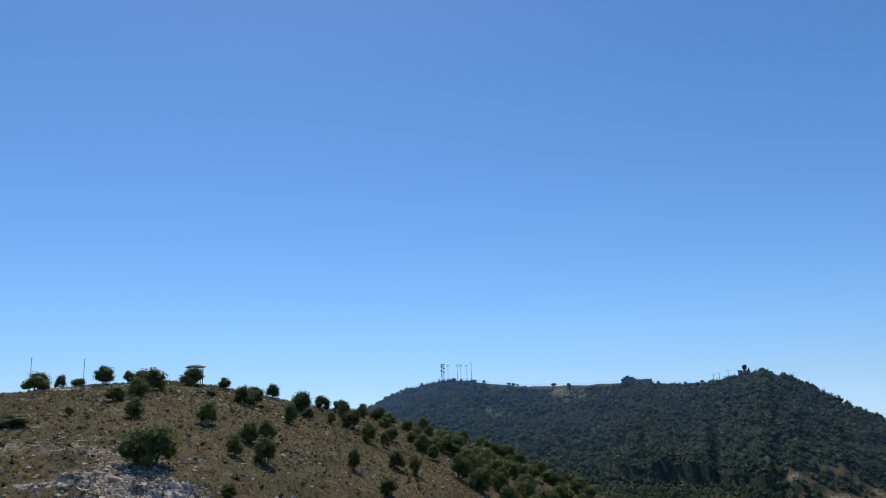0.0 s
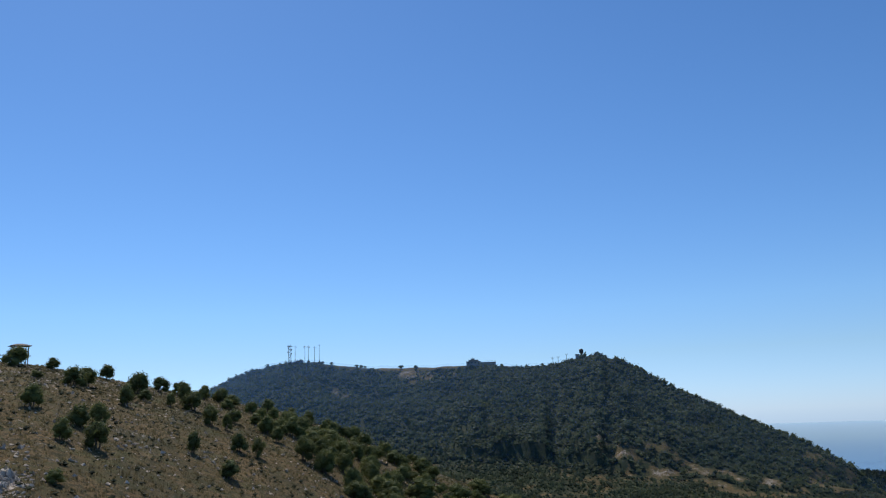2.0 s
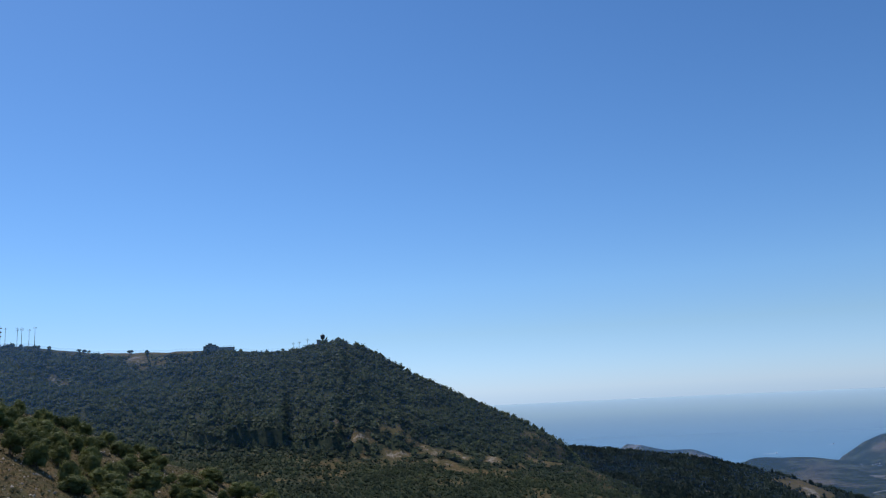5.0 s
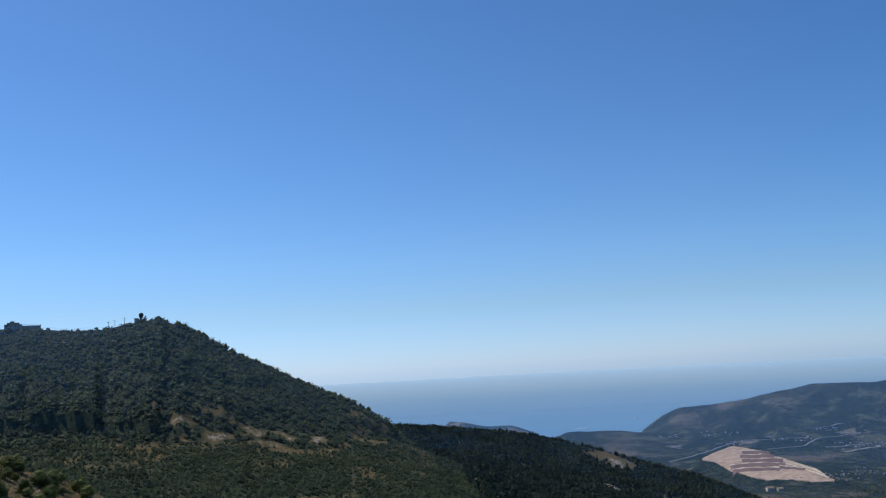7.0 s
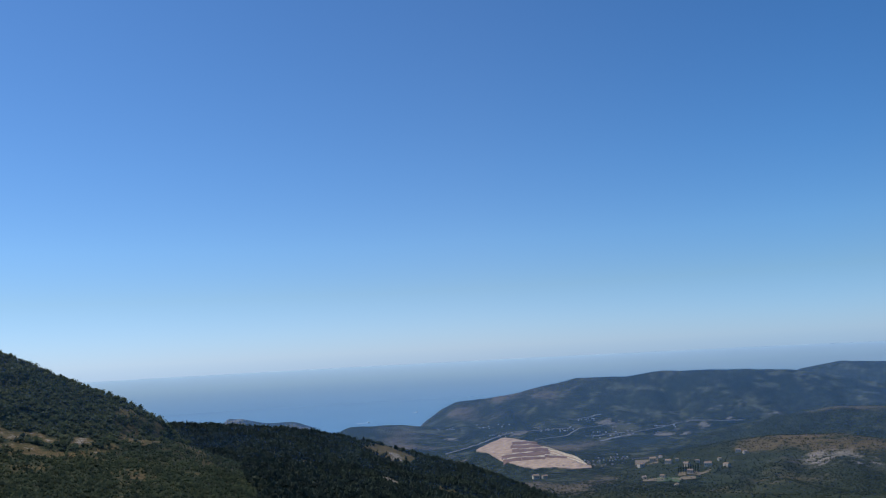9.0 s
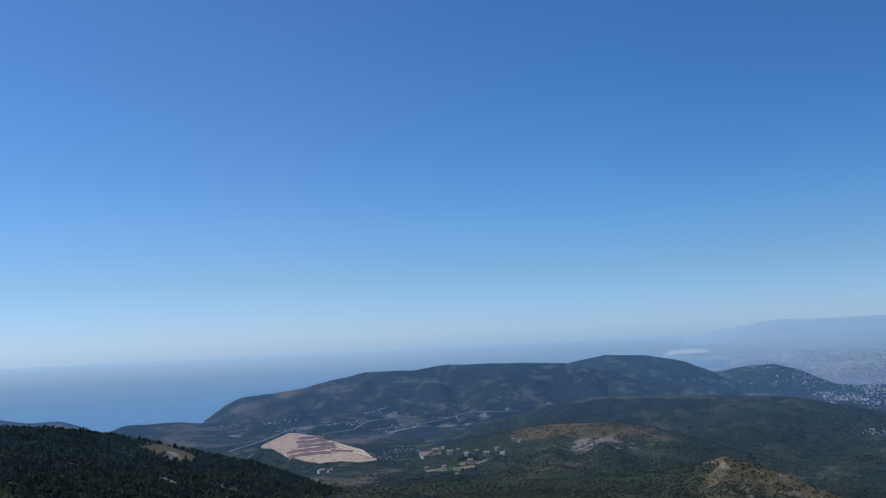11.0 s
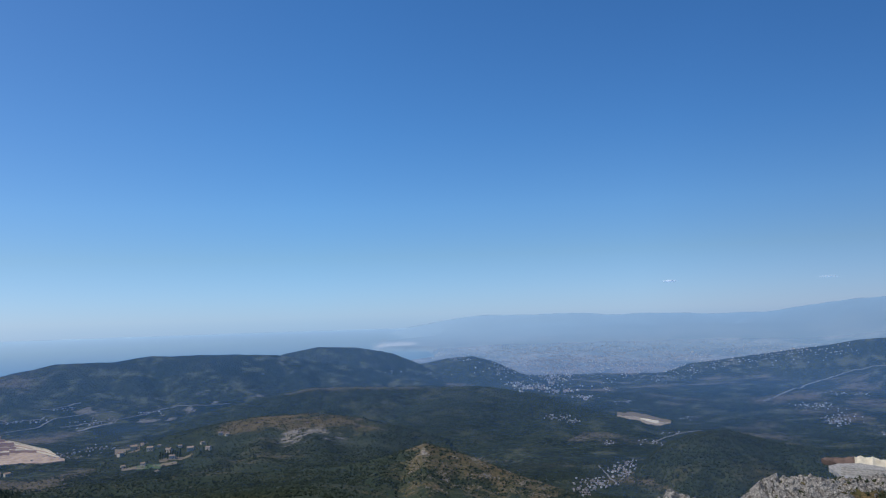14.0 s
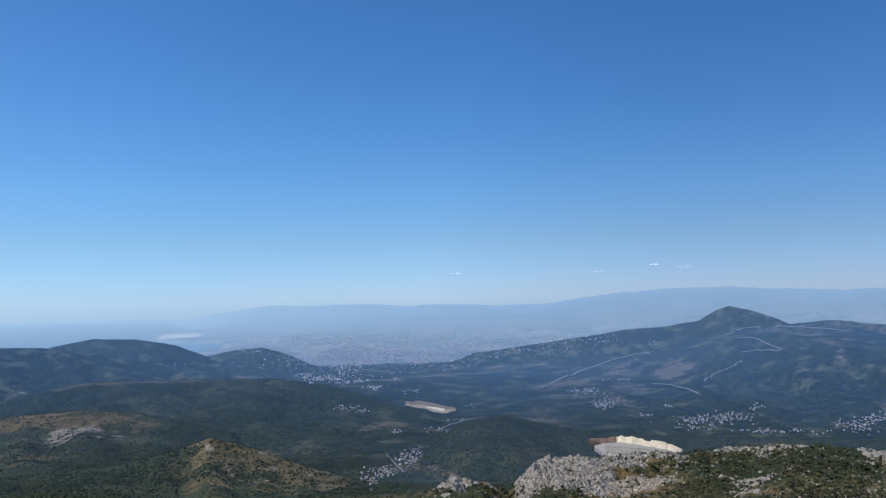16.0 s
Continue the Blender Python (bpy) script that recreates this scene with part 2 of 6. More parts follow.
def cloud_material():
    """Thin white vapour, denser in the middle of each cloud."""
    m = Nodes("cloud_wisp")
    attr = m.node("ShaderNodeAttribute")
    attr.attribute_name = "cover"
    body = m.node("ShaderNodeSeparateColor", Color=attr.outputs["Color"]).outputs[0]
    lit, thru = m.node("ShaderNodeBsdfDiffuse", Color=(0.62, 0.62, 0.63)), m.node("ShaderNodeBsdfTranslucent", Color=(0.62, 0.62, 0.63))
    s = m.node("ShaderNodeAddShader")
    m.put(s.inputs[0], lit.outputs[0])
    m.put(s.inputs[1], thru.outputs[0])
    clear = m.node("ShaderNodeBsdfTransparent")
    mix = m.node("ShaderNodeMixShader")
    m.put(mix.inputs[0], m.math("MULTIPLY", body, m.span(m.noise(0.03, 2, 0.5), 0.3, 0.6, 0.6, 0.8)))
    m.put(mix.inputs[1], clear.outputs[0])
    m.put(mix.inputs[2], s.outputs[0])
    m.tree.links.new(mix.outputs[0], m.out.inputs[0])
    return m.mat


GROUND = ground_material()
LEAF = leaf_material("bush_leaves", (0.024, 0.036, 0.014), (0.150, 0.175, 0.060), True, touch=(0.215, 0.225, 0.066))
WOODS = leaf_material("oak_and_pine_woods", (0.042, 0.068, 0.042), (0.130, 0.160, 0.080), touch=(0.185, 0.195, 0.085))
CRAG_SCRUB = leaf_material("crag_scrub", (0.026, 0.036, 0.018), (0.086, 0.092, 0.040), touch=(0.110, 0.100, 0.045), thin=0.2)
# darker than the other woods: the spur's shade is put into the leaf colour
PINES = leaf_material("pine_woods", (0.016, 0.029, 0.022), (0.044, 0.063, 0.038), touch=(0.070, 0.084, 0.042), thin=0.1)
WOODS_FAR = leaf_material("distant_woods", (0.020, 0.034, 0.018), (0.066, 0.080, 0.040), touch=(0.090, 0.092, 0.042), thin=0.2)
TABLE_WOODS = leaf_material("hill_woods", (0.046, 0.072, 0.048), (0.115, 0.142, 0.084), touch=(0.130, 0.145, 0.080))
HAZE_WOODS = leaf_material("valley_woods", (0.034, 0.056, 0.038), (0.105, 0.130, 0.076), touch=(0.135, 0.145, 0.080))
BARK = plain_material("grey_bark", (0.075, 0.06, 0.045), (0.16, 0.135, 0.11), 12)
STONE = plain_material("pale_limestone", (0.46, 0.36, 0.26), (0.74, 0.61, 0.47), 2.5, 0.9, 0, 0.5)
CRAG = plain_material("weathered_crag_rock", (0.13, 0.115, 0.095), (0.40, 0.36, 0.30), 1.6, 0.95, 0, 0.5)
LAWN = plain_material("green_lawn", (0.05, 0.085, 0.03), (0.09, 0.13, 0.05), 0.3, 0.95)
TERRACE = plain_material("sandy_terrace", (0.15, 0.115, 0.07), (0.24, 0.19, 0.12), 0.3, 0.95)
SPOIL = plain_material("red_brown_spoil", (0.095, 0.068, 0.052), (0.19, 0.125, 0.095), 0.15, 0.95)
TUFT = leaf_material("dry_grass_tufts", (0.13, 0.100, 0.050), (0.30, 0.235, 0.130), touch=(0.13, 0.120, 0.050), thin=0.5)
STEEL = plain_material("weathered_galvanised_steel", (0.10, 0.105, 0.11), (0.20, 0.20, 0.21), 4, 0.55, 0.6)
DARK = plain_material("dark_painted_steel", (0.03, 0.033, 0.036), (0.07, 0.072, 0.075), 4, 0.6)
CONCRETE = plain_material("weathered_concrete", (0.20, 0.19, 0.17), (0.36, 0.34, 0.31), 1.5, 0.9)
PLASTER = plain_material("pale_wall_plaster", (0.50, 0.42, 0.32), (0.72, 0.63, 0.50), 1.2, 0.9)
STONE_FACE = crag_material("pale_limestone_ribs", (0.42, 0.34, 0.26), (0.84, 0.72, 0.58))
CRAG_FACE = crag_material("cracked_limestone", (0.20, 0.18, 0.15), (0.54, 0.49, 0.42))
TILE = plain_material("terracotta_tiles", (0.24, 0.17, 0.125), (0.38, 0.28, 0.21), 2.0, 0.85)
PLANK = plain_material("grey_weathered_wood", (0.14, 0.115, 0.09), (0.27, 0.23, 0.19), 6, 0.85)
GLASS = plain_material("dark_window_glass", (0.02, 0.025, 0.03), (0.03, 0.035, 0.04), 2, 0.15)
ASPHALT = plain_material("sunlit_road", (0.20, 0.185, 0.17), (0.31, 0.29, 0.265), 0.3, 0.9)
TREAD = plain_material("quarry_bench_floor", (0.30, 0.205, 0.145), (0.58, 0.435, 0.31), 0.09, 0.95)
# reddish stone, darkened in colour for the shade on the bench faces
SHADED_FACE = plain_material("shaded_quarry_face", (0.15, 0.092, 0.078), (0.25, 0.160, 0.130), 0.12, 0.95)
SAND = plain_material("sandy_pit_ground", (0.26, 0.205, 0.135), (0.44, 0.355, 0.245), 0.06, 0.95)
CREAM = plain_material("fresh_cut_limestone", (0.50, 0.42, 0.29), (0.74, 0.65, 0.48), 0.1, 0.95)
CREAM_GREY = plain_material("grey_quarry_floor", (0.20, 0.185, 0.16), (0.44, 0.41, 0.36), 0.3, 0.95)
WALLS = house_material("house_walls", [(0.44, 0.42, 0.41), (0.66, 0.64, 0.62), (0.30, 0.28, 0.27), (0.42, 0.37, 0.33)])
ROOFS = house_material("house_roofs", [(0.24, 0.16, 0.13), (0.30, 0.22, 0.18), (0.20, 0.16, 0.15), (0.36, 0.35, 0.34)])
CITY = house_material("city_blocks", [(0.46, 0.42, 0.40), (0.60, 0.55, 0.52), (0.32, 0.28, 0.26), (0.56, 0.44, 0.37), (0.74, 0.72, 0.69)])
FOAM = plain_material("white_wake", (0.75, 0.78, 0.8), (0.85, 0.87, 0.88), 0.2, 0.7)
SEA_WATER, DISTANT, WISP, HAZE = sea_material(), backdrop_material(), cloud_material(), haze_material()


# ---------------------------------------------------------------- lie of the land
# Hills round the viewpoint, each along its crest: bearing (degrees clockwise from +y), angle of the
# crest above the eye's level, its distance, then angle and distance of the foot of the slope below it.
# The far country stands nearer than in life, at the same angles, so that it stays in the lens's reach.
HILLS = {
    "dry": (0.30, 0.10, [
        (-44, 2.2, 150, -6, 60), (-28.5, 3.74, 165, -6, 60), (-23.8, 4.24, 170, -6, 60), (-18.7, 4.50, 175, -6, 62),
        (-15.8, 4.20, 178, -6, 64), (-11.3, 3.20, 185, -6.3, 70), (-5.9, 2.10, 200, -7, 80), (-0.5, 0.85, 205, -7.5, 90),
        (3.1, -0.55, 205, -8, 100), (6.5, -2.0, 205, -8.5, 110), (10.2, -3.7, 205, -9, 120), (12.5, -4.7, 205, -9.5, 125),
        (16.3, -6.2, 205, -10.5, 130), (24, -11, 205, -15, 140)]),
    "mast": (0.40, 0.10, [
        (-16, -1.5, 1200, -3, 900), (-8, 1.0, 1150, -1, 850), (-5.6, 2.40, 1120, 0, 800), (-4.4, 3.05, 1100, 0, 800),
        (-2.8, 3.68, 1080, -0.5, 780), (-1.2, 4.10, 1060, -0.8, 760), (0.0, 4.25, 1050, -1, 750), (1.6, 4.24, 1040, -1.2, 740),
        (3.1, 3.95, 1030, -1.5, 730), (5.4, 3.66, 1020, -1.8, 720), (10.1, 3.66, 1000, -2.5, 710), (13.0, 3.68, 990, -2.9, 705),
        (15.7, 3.42, 980, -3.0, 700), (17.5, 3.42, 970, -3.2, 700), (20.0, 3.88, 960, -3.6, 690), (21.2, 3.95, 950, -3.9, 690)]),
    "nose": (0.40, 0.10, [
        (19.5, 3.2, 960, -3.6, 690), (21.2, 3.95, 950, -3.9, 690), (22.7, 3.40, 940, -4.0, 690), (23.9, 2.76, 930, -4.2, 690),
        (25.8, 1.55, 915, -4.4, 690), (28.2, 0.34, 900, -4.6, 690), (30.7, -0.92, 885, -4.9, 690), (32.8, -1.86, 870, -5.1, 700),
        (34.5, -2.75, 860, -5.0, 720), (36.1, -3.8, 850, -5.2, 740), (38.5, -6.5, 850, -8, 740)]),
    "apron": (0.25, 0.04, [
        (0, -2.6, 720, -7, 430), (5.8, -2.2, 720, -7.5, 430), (11, -2.7, 720, -8, 430), (17.2, -3.1, 715, -8.5, 420),
        (21.8, -3.9, 710, -8.8, 420), (27.4, -4.5, 705, -9.2, 420), (32.9, -5.0, 720, -9.6, 430), (37, -5.2, 760, -10, 430),
        (42, -7.5, 760, -11, 430)]),
    "spur": (0.35, 0.05, [
        (30, -6, 1100, -9.5, 520), (34, -4.2, 1080, -9.8, 520), (36.5, -4.0, 1080, -10, 520), (40.2, -4.42, 1090, -10.3, 520),
        (44.2, -4.9, 1100, -10.6, 530), (46.9, -5.45, 1100, -11, 540), (50.0, -6.23, 1100, -11.3, 550), (53.7, -7.37, 1100, -11.6, 560),
        (56.6, -8.2, 1090, -12, 560), (60.1, -9.65, 1080, -12.5, 560), (66, -12, 1080, -14, 560)]),
    "cape": (0.5, 0.15, [
        (38.0, -6.5, 2850, -8, 2650), (39.6, -4.5, 2850, -6.5, 2650), (40.3, -3.9, 2850, -6.2, 2650), (41.2, -4.0, 2850, -6, 2650),
        (42.7, -4.38, 2850, -6, 2650), (44.6, -4.42, 2850, -6, 2650), (45.7, -4.85, 2850, -6, 2650), (46.7, -5.5, 2850, -6.5, 2650)]),
    "foreland": (0.4, 0.1, [
        (46.6, -6.5, 2250, -8, 1900), (47.7, -5.25, 2250, -7.6, 1900), (48.4, -5.02, 2250, -7.5, 1900), (51.5, -5.05, 2250, -7.5, 1850),
        (53.6, -5.3, 2250, -7.5, 1850), (56.5, -6.0, 2250, -7.5, 1850), (60, -7.0, 2250, -8, 1850)]),
    "long": (0.35, 0.12, [
        (52.5, -6.2, 2450, -7, 2050), (53.3, -5.1, 2450, -6.6, 2050), (54.6, -4.25, 2450, -6.4, 2050), (55.8, -3.72, 2450, -6.3, 2050),
        (57.8, -3.57, 2450, -6.2, 2050), (60.2, -3.26, 2450, -6.1, 2060), (61.8, -2.95, 2450, -6.0, 2070), (64.1, -2.48, 2450, -5.95, 2080),
        (67.5, -2.52, 2450, -5.9, 2080), (69.8, -2.24, 2450, -5.9, 2080), (73.9, -2.36, 2450, -5.85, 2080), (77.9, -2.5, 2450, -5.7, 2080),
        (80.6, -3.05, 2470, -5.6, 2100), (84.5, -3.87, 2490, -5.6, 2150), (88.8, -4.82, 2500, -5.9, 2200), (92, -6.5, 2500, -7, 2200)]),
    "dome": (0.45, 0.15, [
        (75, -4.2, 2750, -5.5, 2500), (78.3, -2.5, 2750, -5, 2500), (80.7, -2.06, 2750, -5, 2500), (83.4, -2.19, 2750, -5, 2500),
        (85.8, -2.65, 2750, -5.2, 2500), (87.7, -3.48, 2750, -5.5, 2500), (89.2, -4.45, 2750, -6, 2500), (91, -6, 2750, -7, 2500)]),
    "knoll": (0.5, 0.2, [
        (84, -5.2, 2920, -6, 2700), (87.3, -3.6, 2920, -5.5, 2700), (89.6, -3.14, 2920, -5.2, 2700), (91.5, -3.03, 2920, -5.2, 2700),
        (93.0, -3.48, 2920, -5.2, 2700), (95.5, -4.75, 2920, -5.6, 2700), (97.5, -6, 2920, -6.5, 2700)]),
    "table": (0.35, 0.10, [
        (69, -7.6, 1850, -9, 1500), (72, -6.5, 1850, -8.5, 1500), (74.3, -5.92, 1860, -8.3, 1500), (76.6, -5.44, 1880, -8, 1520),
        (80.2, -4.88, 1900, -7.6, 1540), (83.3, -4.9, 1900, -7.6, 1550), (88.4, -5.1, 1900, -8.4, 1500), (92.2, -5.2, 1880, -9.3, 1400),
        (95.8, -5.75, 1850, -10.3, 1300), (99.3, -6.85, 1800, -11, 1250), (102.7, -8.0, 1700, -11.5, 1250), (106, -10.5, 1600, -13, 1250)]),
    "brown": (0.30, 0.16, [
        (62, -10, 1350, -11, 1000), (66, -9.0, 1400, -10.6, 1000), (68.6, -8.2, 1440, -10.5, 1020), (71.2, -7.4, 1470, -10.4, 1050),
        (76.2, -6.62, 1500, -10.2, 1080), (80.5, -6.58, 1500, -10.2, 1080), (83.6, -7.05, 1500, -10.5, 1080), (86.7, -7.9, 1480, -11, 1080),
        (90.1, -9.1, 1450, -11.6, 1080), (95, -12, 1400, -13, 1080)]),
    "scrub": (0.55, 0.12, [
        (56, -12, 900, -14, 600), (63, -10.3, 960, -13.5, 600), (70, -10.1, 980, -13.5, 600), (76, -10.3, 990, -13.5, 600),
        (82.3, -10.2, 1000, -13.6, 600), (86.2, -9.35, 1000, -13.8, 600), (88.0, -8.85, 1000, -14, 600), (91.0, -9.75, 990, -14.2, 600),
        (94.2, -11.1, 970, -14.5, 600), (97.3, -12.1, 940, -15, 600), (100.5, -13.5, 900, -16, 600)]),
    "cone": (0.30, 0.14, [
        (99.5, -13.2, 1080, -14, 940), (102.2, -11.2, 1150, -13.6, 950), (103.2, -10.0, 1190, -13.4, 955), (104.4, -9.15, 1220, -13, 960),
        (106.4, -8.36, 1250, -12.6, 960), (108.3, -8.24, 1265, -12.5, 960), (110.7, -8.85, 1265, -12.5, 960), (113.7, -9.3, 1265, -12.5, 960),
        (119.7, -9.6, 1265, -12.5, 960), (127, -9.4, 1265, -12.5, 960), (140, -9.2, 1265, -12.5, 960)]),
    "crag": (0.7, 0.15, [
        (96, -17, 190, -22, 120), (101, -14.2, 200, -18, 130), (102.9, -13.2, 205, -17.5, 135), (104.3, -12.35, 210, -17, 140),
        (106.3, -12.6, 210, -17, 140), (108.1, -13.4, 215, -17, 140), (109.2, -12.3, 220, -17, 145), (110.0, -11.6, 222, -17, 145),
        (112.1, -11.2, 225, -17, 145), (117.8, -10.8, 230, -17, 145), (120.5, -10.75, 232, -17, 145), (122.5, -10.35, 235, -17, 145),
        (126.0, -9.97, 235, -16, 145), (128.4, -9.8, 235, -16, 145), (132, -10.1, 235, -16, 145), (150, -9, 235, -16, 145)]),
    "ridge": (0.40, 0.02, [
        (107, -8.2, 2400, -9, 1600), (110.0, -6.37, 2650, -9.3, 1480), (112.6, -5.40, 2650, -9.3, 1480), (118.0, -4.07, 2650, -9.3, 1480), (121.3, -3.22, 2650, -9.3, 1480), (123.6, -2.60, 2650, -9.3, 1480), (126.7, -2.15, 2650, -9.3, 1480), (129.0, -1.92, 2650, -9.3, 1480), (132.4, -2.20, 2650, -9.3, 1480), (145, -1.8, 2650, -9.3, 1480)]),
    "shelf": (0.35, 0.10, [
        (100, -6.2, 2950, -7, 2700), (106, -3.9, 2950, -6.2, 2700), (112.7, -2.93, 2950, -5.2, 2700), (116.3, -2.41, 2950, -5.2, 2700), (119.2, -2.18, 2950, -5.2, 2700), (121.3, -1.83, 2950, -5.2, 2700), (122.4, -1.17, 2950, -5.2, 2700), (123.3, -0.92, 2950, -5.2, 2700), (124.7, -1.21, 2950, -5.2, 2700), (126.0, -1.67, 2950, -5.2, 2700), (127.0, -2.12, 2950, -5.2, 2700),
        (129, -2.6, 2950, -5, 2700), (145, -2.6, 2950, -5, 2700)]),
    "quarry": (0.25, 0.0, [
        (55.3, -8.8, 1700, -9.2, 1500), (56.95, -7.02, 1679, -7.14, 1660), (58.02, -6.59, 1744, -7.45, 1613), (58.93, -6.29, 1790, -7.93, 1540), (59.97, -6.48, 1761, -8.31, 1482), (61.1, -6.83, 1708, -8.47, 1457), (61.74, -7.12, 1663, -8.48, 1456), (62.71, -7.45, 1613, -8.52, 1450), (63.71, -7.85, 1552, -8.59, 1439), (64.69, -8.45, 1461, -8.62, 1435), (66, -9.1, 1500, -9.4, 1430)]),
    "alps": (0.3, 0.10, [
        (84, -1.9, 4700, -2.2, 4550), (87, -0.95, 4700, -1.6, 4500), (89.8, -0.5, 4700, -1.5, 4450), (92.1, -0.2, 4700, -1.4, 4450),
        (98.3, -0.30, 4700, -1.3, 4450), (103.8, -0.43, 4700, -1.3, 4400), (110.9, -0.55, 4700, -1.3, 4300), (114.8, 0.06, 4600, -1.5, 4200),
        (119.3, 0.34, 4550, -1.7, 4000), (123.0, 0.39, 4500, -1.8, 3900), (127.1, 0.21, 4500, -1.8, 3900), (132.5, 0.0, 4500, -1.8, 3900),
        (150, 0.5, 4500, -1.8, 3900)]),
}
NAMES = list(HILLS)
EYE = 1.6
SEAWARD = ([0, 8, 30, 60, 150, 300, 600, 1000, 1500, 2000, 2300, 2600, 3000, 3500, 4000, 4500, 4950],
           [0, -1.2, -9, -19, -49, -90, -125, -192, -228, -234, -250, -262, -262, -240, -200, -150, -105])
INLAND = ([0, 8, 30, 60, 150, 300, 600, 1000, 1300, 1600, 2000, 2500, 3000, 3500, 4000, 4500, 4950],
          [0, -1.2, -9, -19, -49, -92, -150, -218, -240, -248, -246, -243, -229, -200, -159, -108, -70])
SEA = ([1900, 2300, 2500, 3000, 3500, 4000, 4500, 4900, 4950],
       [-236, -238, -241, -243, -217, -173, -124, -79.5, -79])


def lattice(ix, iy, seed):
    h = (ix.astype(np.int64) * 374761393 + iy.astype(np.int64) * 668265263 + seed * 974634221) & 0x7fffffff
    h = ((h ^ (h >> 13)) * 1274126177) & 0x7fffffff
    return ((h ^ (h >> 16)) & 0xffff) / 65535.0


def value_noise(x, y, seed):
    ix, iy = np.floor(x), np.floor(y)
    u, v = x - ix, y - iy
    u, v = u * u * (3 - 2 * u), v * v * (3 - 2 * v)
    a = lattice(ix, iy, seed) * (1 - u) + lattice(ix + 1, iy, seed) * u
    b = lattice(ix, iy + 1, seed) * (1 - u) + lattice(ix + 1, iy + 1, seed) * u
    return a * (1 - v) + b * v


def fbm(x, y, size, octaves=4, seed=0):
    """Layered noise from -1 to 1, its broadest waves as wide as size."""
    total, amp, norm = 0.0, 1.0, 0.0
    for k in range(octaves):
        total = total + amp * (value_noise(x / size * 2 ** k, y / size * 2 ** k, seed + 17 * k) * 2 - 1)
        norm, amp = norm + amp, amp * 0.5
    return total / norm


def smooth_step(a, b, x):
    t = np.clip((x - a) / (b - a), 0, 1)
    return t * t * (3 - 2 * t)


GULLY = {"mast": 20, "nose": 14, "apron": 6, "spur": 14, "long": 48, "dome": 26, "table": 42, "brown": 30, "scrub": 30, "cone": 36,
         "ridge": 95, "shelf": 16, "alps": 30, "knoll": 10, "crag": 2.5, "dry": 0.6}


SHEAR = {"mast": 0.55, "nose": -0.45, "ridge": 0.5, "long": 0.4, "table": -0.4}
RAGGED = {"alps": 11.0, "shelf": 4.0, "ridge": 6.0, "long": 3.0}
# a rock face along the foot of the slope: its height, then bearings of both ends and a share of that height
CLIFFS = {"mast": (15, [(10.8, 13.3, 0.85), (13.1, 17.6, 1.1), (18.2, 20.9, 0.9)]), "nose": (12, [(19.4, 21.2, 1.0), (21.6, 23.0, 0.6), (24.5, 25.4, 0.5)])}


